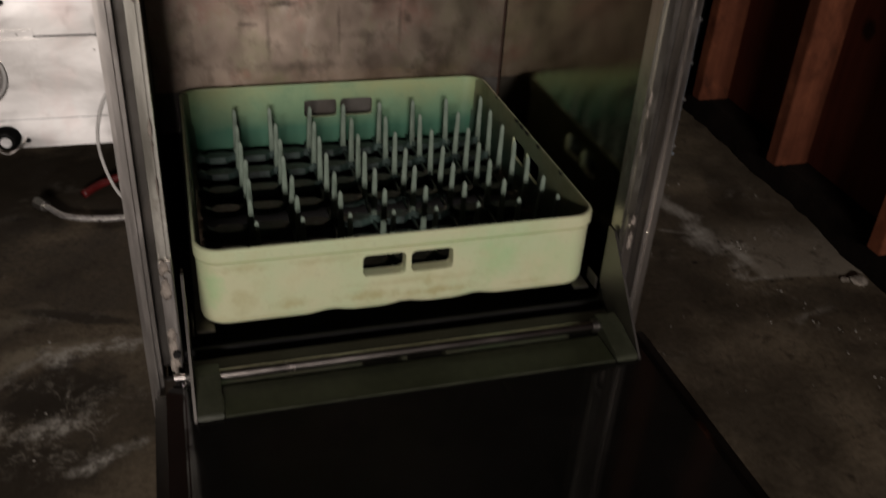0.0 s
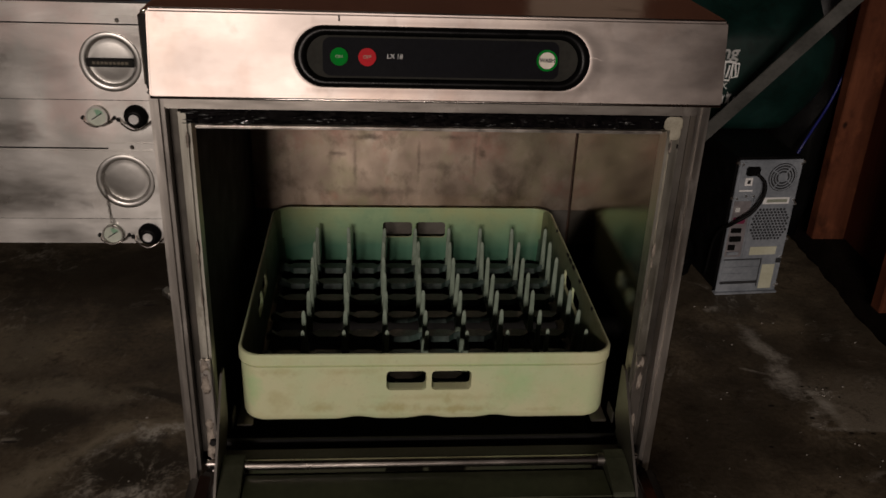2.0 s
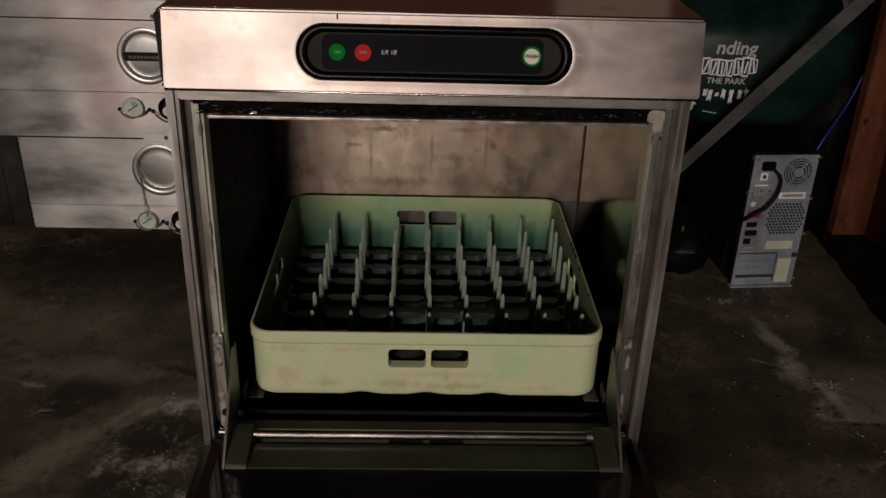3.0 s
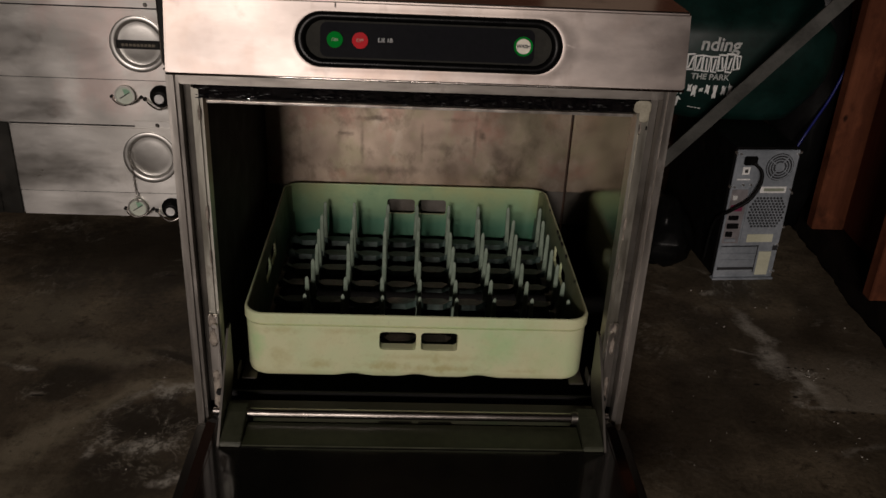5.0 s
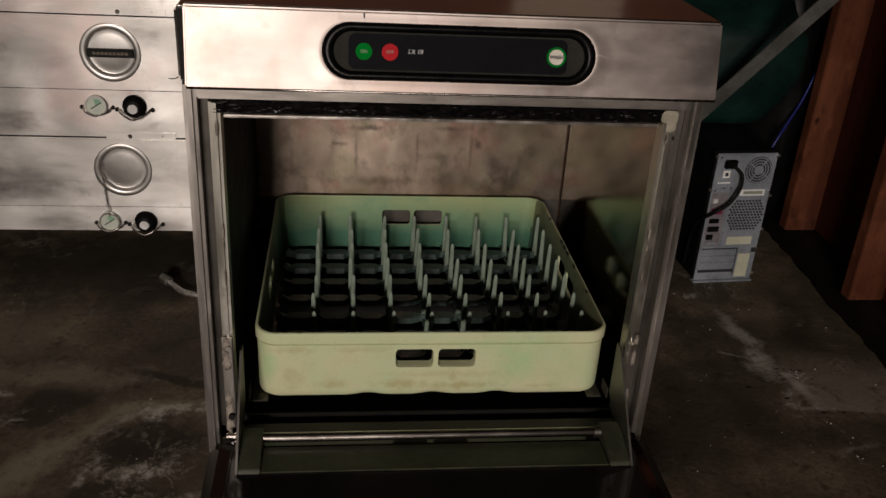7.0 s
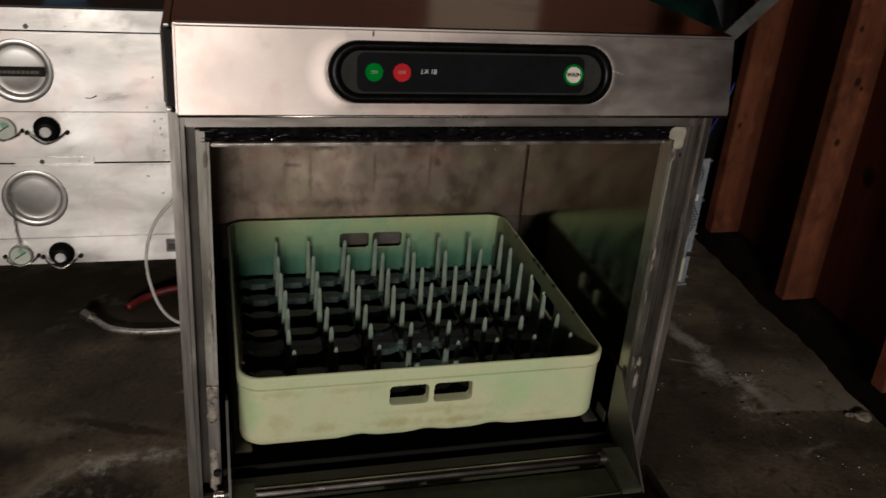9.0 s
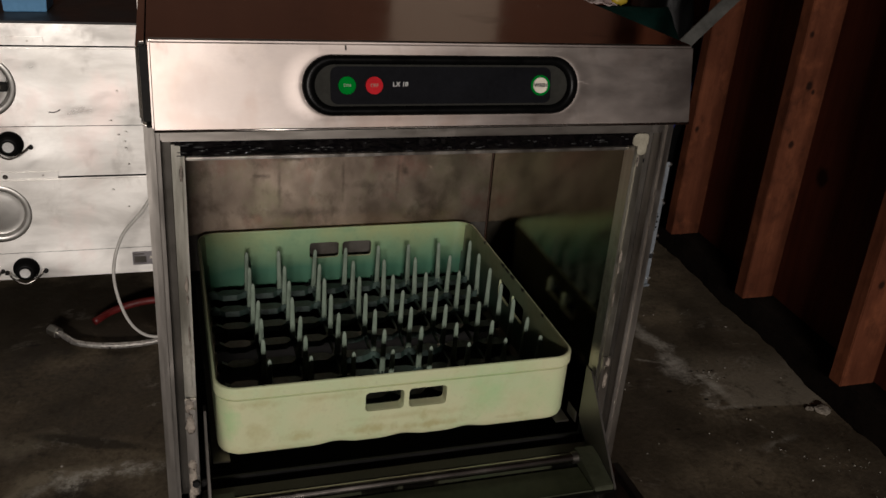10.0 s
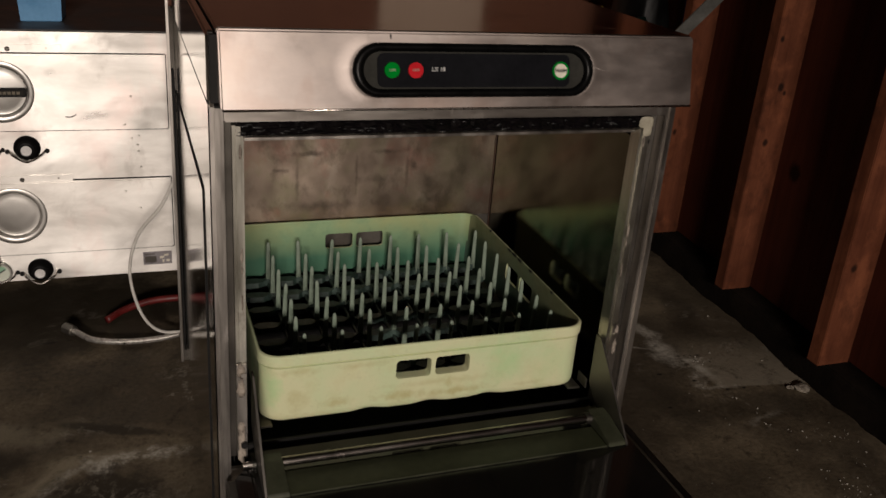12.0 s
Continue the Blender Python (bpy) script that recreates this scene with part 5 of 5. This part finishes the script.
    for x, z in ((-0.003, 0.352), (W + 0.003, 0.354), (W + 0.003, 0.245), (W + 0.003, 0.150), (-0.003, 0.262), (W + 0.003, 0.022)):
        put("edge_screw", drum((x, 0.001, z), 0.0042, 0.005, "Y", 8, 0.0030), DISH, back)
    for x, z in ((0.008, 0.350), (0.157, 0.350), (0.157, 0.255), (0.008, 0.262), (0.157, 0.10), (0.157, 0.02), (0.03, 0.268), (0.05, 0.268)):
        put("screw", drum((x, -0.002, z), 0.0035, 0.004, "Y", 8, 0.0025), DISH, back)
    put("foot_rail", box(-0.004, W + 0.002, -0.008, 0.01, 0.0, 0.006, 0.001), PCGREY, t)
    put("power_cord", tube([(0.040, -0.012, 0.332), (0.060, -0.024, 0.31), (0.058, -0.03, 0.275), (0.035, -0.03, 0.235), (0.0, -0.02, 0.205), (-0.012, 0.03, 0.15), (-0.012, 0.05, 0.03)], 0.0042, 8), BLACK, t, "black power cord", True)
    return t


tower()


# ---- bag, bar, cable ----
def bag():
    t = thing("nylon_bag", (0.86, 1.30, 0.366), "dark green nylon bag with pale printing on the computer", "bag")
    bm = bmesh.new()
    rows = []
    N, K = 36, 16
    for i in range(K + 1):
        u = i / K
        z = 0.367 + 0.335 * u
        hw = 0.165 + 0.085 * math.sin(min(1, u * 2.2) * math.pi / 2) - 0.06 * max(0, u - 0.7) / 0.3
        hd = 0.09 + 0.035 * math.sin(u * math.pi) - 0.07 * max(0, u - 0.75) / 0.25
        row = []
        for k in range(N):
            a = 2 * math.pi * k / N
            c, s = math.cos(a), math.sin(a)
            x = math.copysign(abs(c) ** 0.6, c) * hw
            y = math.copysign(abs(s) ** 0.6, s) * hd
            f = 0.016 * noise.noise((x * 9, y * 9, z * 7)) + 0.007 * noise.noise((x * 26, y * 20, z * 14))
            row.append(bm.verts.new((0.855 + x * (1 + f * 4), 1.32 + y * (1 + f * 4) + f * 0.6, z + (f * 0.8 if i > 3 else 0))))
        rows.append(row)
    for a, b in zip(rows, rows[1:]):
        for k in range(N):
            bm.faces.new((a[k], a[(k + 1) % N], b[(k + 1) % N], b[k]))
    bm.faces.new(rows[0][::-1])
    bm.faces.new(rows[-1])
    tree = BVHTree.FromBMesh(bm)
    part("sack", bm, BAGMAT, t, "creased dark green nylon", True)

    def stick(me):
        for v in me.vertices:
            hit = tree.ray_cast(Vector((v.co.x, 0.5, v.co.z)), Vector((0, 1, 0)))[0]
            if hit:
                v.co.y = hit.y - 0.002
        return me

    face = lambda x, z: Matrix.Translation((x, 1.2, z)) @ Matrix.Rotation(radians(90), 4, "X")
    stick(lettering("print", "nding", 0.047, face(0.772, 0.572), BAGPRINT, t, 0.12, "pale printed lettering", 0.0011).data)
    stick(lettering("print", "THE PARK", 0.0215, face(0.760, 0.488), BAGPRINT, t, 0.0, "pale printed lettering", 0.0006).data)

    def flat(points):
        """A flat printed patch clinging to the cloth."""
        bar = bmesh.new()
        bmesh.ops.create_grid(bar, x_segments=5, y_segments=5, size=0.5)
        for v in bar.verts:
            u, w = v.co.x + 0.5, v.co.y + 0.5
            p = [(1 - u) * (1 - w) * points[0][k] + u * (1 - w) * points[1][k] + u * w * points[2][k] + (1 - u) * w * points[3][k] for k in (0, 1)]
            v.co = Vector((p[0], 1.2, p[1]))
        return bar

    # a ragged band of outlined blocks, each with a stroke inside
    rnd = random.Random(8)

    def proud(ob, step):
        for v in stick(ob.data).vertices:
            v.co.y -= step

    for k in range(7):
        x = 0.694 + 0.0196 * k
        low, top = 0.505 + rnd.uniform(-0.004, 0.004), 0.545 + rnd.uniform(-0.005, 0.004) + 0.0008 * k
        quad = [(x + rnd.uniform(0, 0.003), low), (x + 0.019, low + rnd.uniform(-0.003, 0.005)), (x + 0.0195 + rnd.uniform(-0.002, 0.002), top), (x - 0.001, top + rnd.uniform(-0.004, 0.003))]
        stick(part("print", flat(quad), BAGPRINT, t).data)
        cx, cz = sum(p[0] for p in quad) / 4, sum(p[1] for p in quad) / 4
        proud(part("print", flat([(cx + (px - cx) * 0.68, cz + (pz - cz) * 0.80) for px, pz in quad]), BAGMAT, t), 0.0012)
        lean = rnd.uniform(-0.004, 0.004)
        proud(part("print", flat([(cx - 0.0024 - lean, cz - 0.016), (cx + 0.0022 - lean, cz - 0.016), (cx + 0.0026 + lean, cz + 0.015), (cx - 0.0020 + lean, cz + 0.015)]), BAGPRINT, t), 0.0024)
    # a row of small uneven blots
    for k, (x, hgt) in enumerate(((0.694, 0.03), (0.714, 0.022), (0.727, 0.03), (0.744, 0.010), (0.760, 0.024), (0.780, 0.038), (0.802, 0.024), (0.818, 0.028), (0.836, 0.026))):
        for lean in (-0.5, 0.45):
            bar = bmesh.new()
            bmesh.ops.create_circle(bar, cap_ends=True, segments=11, radius=1.0)
            for v in bar.verts:
                r = 1 + 0.7 * noise.noise((v.co.x * 2, v.co.y * 2, k * 3.7 + lean))
                v.co = Vector((x + v.co.x * 0.0042 * r + lean * v.co.y * 0.008, 1.2, 0.452 + 0.004 * math.sin(k * 2.1) + v.co.y * hgt / 2 * r))
            stick(part("print", bar, BAGPRINT, t).data)
    stick(part("print", flat([(0.689, 0.398), (0.696, 0.398), (0.696, 0.420), (0.689, 0.420)]), BAGPRINT, t).data)
    stick(part("print", flat([(0.683, 0.418), (0.702, 0.418), (0.694, 0.429), (0.691, 0.429)]), BAGPRINT, t).data)
    for k in range(4):
        stick(part("print", flat([(0.722 + 0.009 * k, 0.399 - 0.001 * k), (0.729 + 0.009 * k, 0.399 - 0.001 * k), (0.729 + 0.009 * k, 0.402 - 0.001 * k), (0.722 + 0.009 * k, 0.402 - 0.001 * k)]), PRINT, t).data)
    return t


bag()


def flat_bar():
    a, d = Vector((0.696, 1.15, 0.316)), Vector((0.230, -0.20, 0.408))
    p, q = a - d * (0.306 / 0.408), a + d * 1.97
    axis = d.normalized()
    wide = axis.cross(Vector((0.25, 1, 0.1))).normalized()
    thick = axis.cross(wide)
    bm = box(-0.016, 0.016, -0.003, 0.003, 0, (q - p).length, 0.001)
    bm.transform(Matrix(((wide.x, thick.x, axis.x, p.x), (wide.y, thick.y, axis.y, p.y), (wide.z, thick.z, axis.z, p.z), (0, 0, 0, 1))))
    return solid("metal_bar", bm, BARMAT, "grey flat metal bar leaning across the bag", "bar")


flat_bar()
solid("cable", tube([(1.163, 1.295, 0.80), (1.164, 1.295, 0.589), (1.16, 1.295, 0.51), (1.13, 1.28, 0.426), (1.09, 1.26, 0.36), (1.06, 1.245, 0.31), (1.02, 1.245, 0.20), (1.0, 1.25, 0.06), (1.0, 1.27, 0.005)], 0.0035, 8), CABLE, "thin blue cable hanging behind the studs", "cable", "", "", True)


def sack(at, wide, deep, tall, seed, label):
    bm = bmesh.new()
    rows = []
    N, K = 30, 18
    for i in range(K + 1):
        u = i / K
        r = 0.115 + 0.055 * math.sin(min(1, 1.4 * u) * math.pi) - 0.055 * max(0, u - 0.72) / 0.28
        row = []
        for k in range(N):
            a = 2 * math.pi * k / N
            f = 0.16 * noise.noise((math.cos(a) * 2.2, math.sin(a) * 2.2, u * 5 + seed)) + 0.12 * noise.noise((math.cos(a) * 6, math.sin(a) * 6, u * 14 + seed))
            row.append(bm.verts.new((at[0] + r * wide * (1 + f) * math.cos(a), at[1] + r * deep * (1 + f) * math.sin(a), 0.001 + tall * u)))
        rows.append(row)
    for a, b in zip(rows, rows[1:]):
        for k in range(N):
            bm.faces.new((a[k], a[(k + 1) % N], b[(k + 1) % N], b[k]))
    bm.faces.new(rows[0][::-1])
    bm.faces.new(rows[-1])
    return solid("plastic_sack", bm, SACKMAT, label, "sack", "", "", True)


sack((1.115, 1.465), 0.62, 1.0, 0.95, 0.0, "crumpled shiny black plastic sack against the stud wall")
# low black sack added to fill the dark floor left of the tower
sack((0.685, 1.16), 0.52, 0.75, 0.17, 4.0, "low crumpled black plastic sack added to fill dark floor beside the tower")


def chips():
    """Loose pale crumbs of concrete on the slab."""
    bm = bmesh.new()
    rnd = random.Random(4)
    spots = [(rnd.uniform(0.5, 1.03), rnd.uniform(0.05, 1.0)) for _ in range(40)] + [(rnd.gauss(0.97, 0.05), rnd.gauss(0.20, 0.08)) for _ in range(26)] + [(rnd.gauss(0.88, 0.02), rnd.gauss(0.075, 0.025)) for _ in range(22)] + [(rnd.gauss(0.86, 0.03), rnd.gauss(0.57, 0.012)) for _ in range(12)] + [(rnd.gauss(-0.52, 0.12), rnd.gauss(0.38, 0.12)) for _ in range(14)]
    large = ((0.759, 0.936), (0.748, 0.942), (0.721, 0.944), (0.750, 0.767), (0.737, 0.784), (0.860, 0.863), (1.049, 0.774), (1.042, 0.536), (0.931, 0.597), (0.882, 0.588), (0.868, 0.590), (0.867, 0.401), (0.861, 0.406), (0.889, 0.354), (0.868, 0.297), (0.876, 0.292), (0.904, 0.268), (0.989, 0.222), (0.894, 0.080), (0.888, 0.092), (0.902, 0.072), (1.016, 0.158), (0.872, 0.200), (0.931, 0.255))
    for x, y in spots + list(large):
        if x > WALL(y) - 0.01 or -0.34 < x < 0.33:
            continue
        r = rnd.uniform(0.0005, 0.001 + 0.0013 * rnd.random()) if (x, y) not in large else rnd.uniform(0.0013, 0.0024)
        k = bmesh.new()
        bmesh.ops.create_icosphere(k, subdivisions=1, radius=r)
        for v in k.verts:
            v.co = Vector((x + v.co.x * rnd.uniform(0.7, 1.5), y + v.co.y * rnd.uniform(0.7, 1.4), max(0.0, r * 0.4 + v.co.z * rnd.uniform(0.5, 0.9))))
        bm = join(bm, k)
    return solid("crumbs", bm, CHIP, "loose pale crumbs of broken concrete on the floor", "debris", "", "stuff")


def chunk(x, y, size, n):
    bm = bmesh.new()
    bmesh.ops.create_icosphere(bm, subdivisions=3, radius=1.0)
    for v in bm.verts:
        k = 1 + 0.35 * noise.noise(v.co * 1.7 + Vector((n, 0, 0))) + 0.14 * noise.noise(v.co * 4.5 + Vector((0, n, 0)))
        v.co = Vector((x + v.co.x * size * k * 1.3, y + v.co.y * size * k, max(0.0, size * 0.3 + v.co.z * size * 0.45 * k)))
    return solid("concrete_chunk", bm, RUBBLE, "broken chunk of pale concrete at the slab's edge", "rubble", "rubble at the wall")


chips()
chunk(1.050, 0.399, 0.015, 3)
chunk(1.026, 0.412, 0.0075, 5)


def grip():
    """A yellow grip and a pale rag left on top of the bag."""
    bm = bmesh.new()
    bmesh.ops.create_icosphere(bm, subdivisions=3, radius=1.0)
    for v in bm.verts:
        v.co = Vector((0.905 + v.co.x * 0.024, 1.335 + v.co.y * 0.014, 0.716 + v.co.z * 0.012 * (1 + 0.2 * math.sin(v.co.x * 9))))
    solid("tool_grip", bm, YELLOW, "yellow plastic tool grip lying on the green bag", "tool", "", "", True)
    bm = bmesh.new()
    bmesh.ops.create_grid(bm, x_segments=18, y_segments=12, size=0.5)
    for v in bm.verts:
        x, y = v.co.x * 0.085, v.co.y * 0.05
        v.co = Vector((0.845 + x, 1.335 + y, 0.713 + 0.012 * noise.noise((x * 40, y * 40, 2)) + 0.006 * noise.noise((x * 110, y * 110, 5))))
    bmesh.ops.solidify(bm, geom=bm.faces[:], thickness=0.003)
    solid("rag", bm, RAG, "crumpled pale pink rag on the green bag", "rag", "", "", True)


grip()
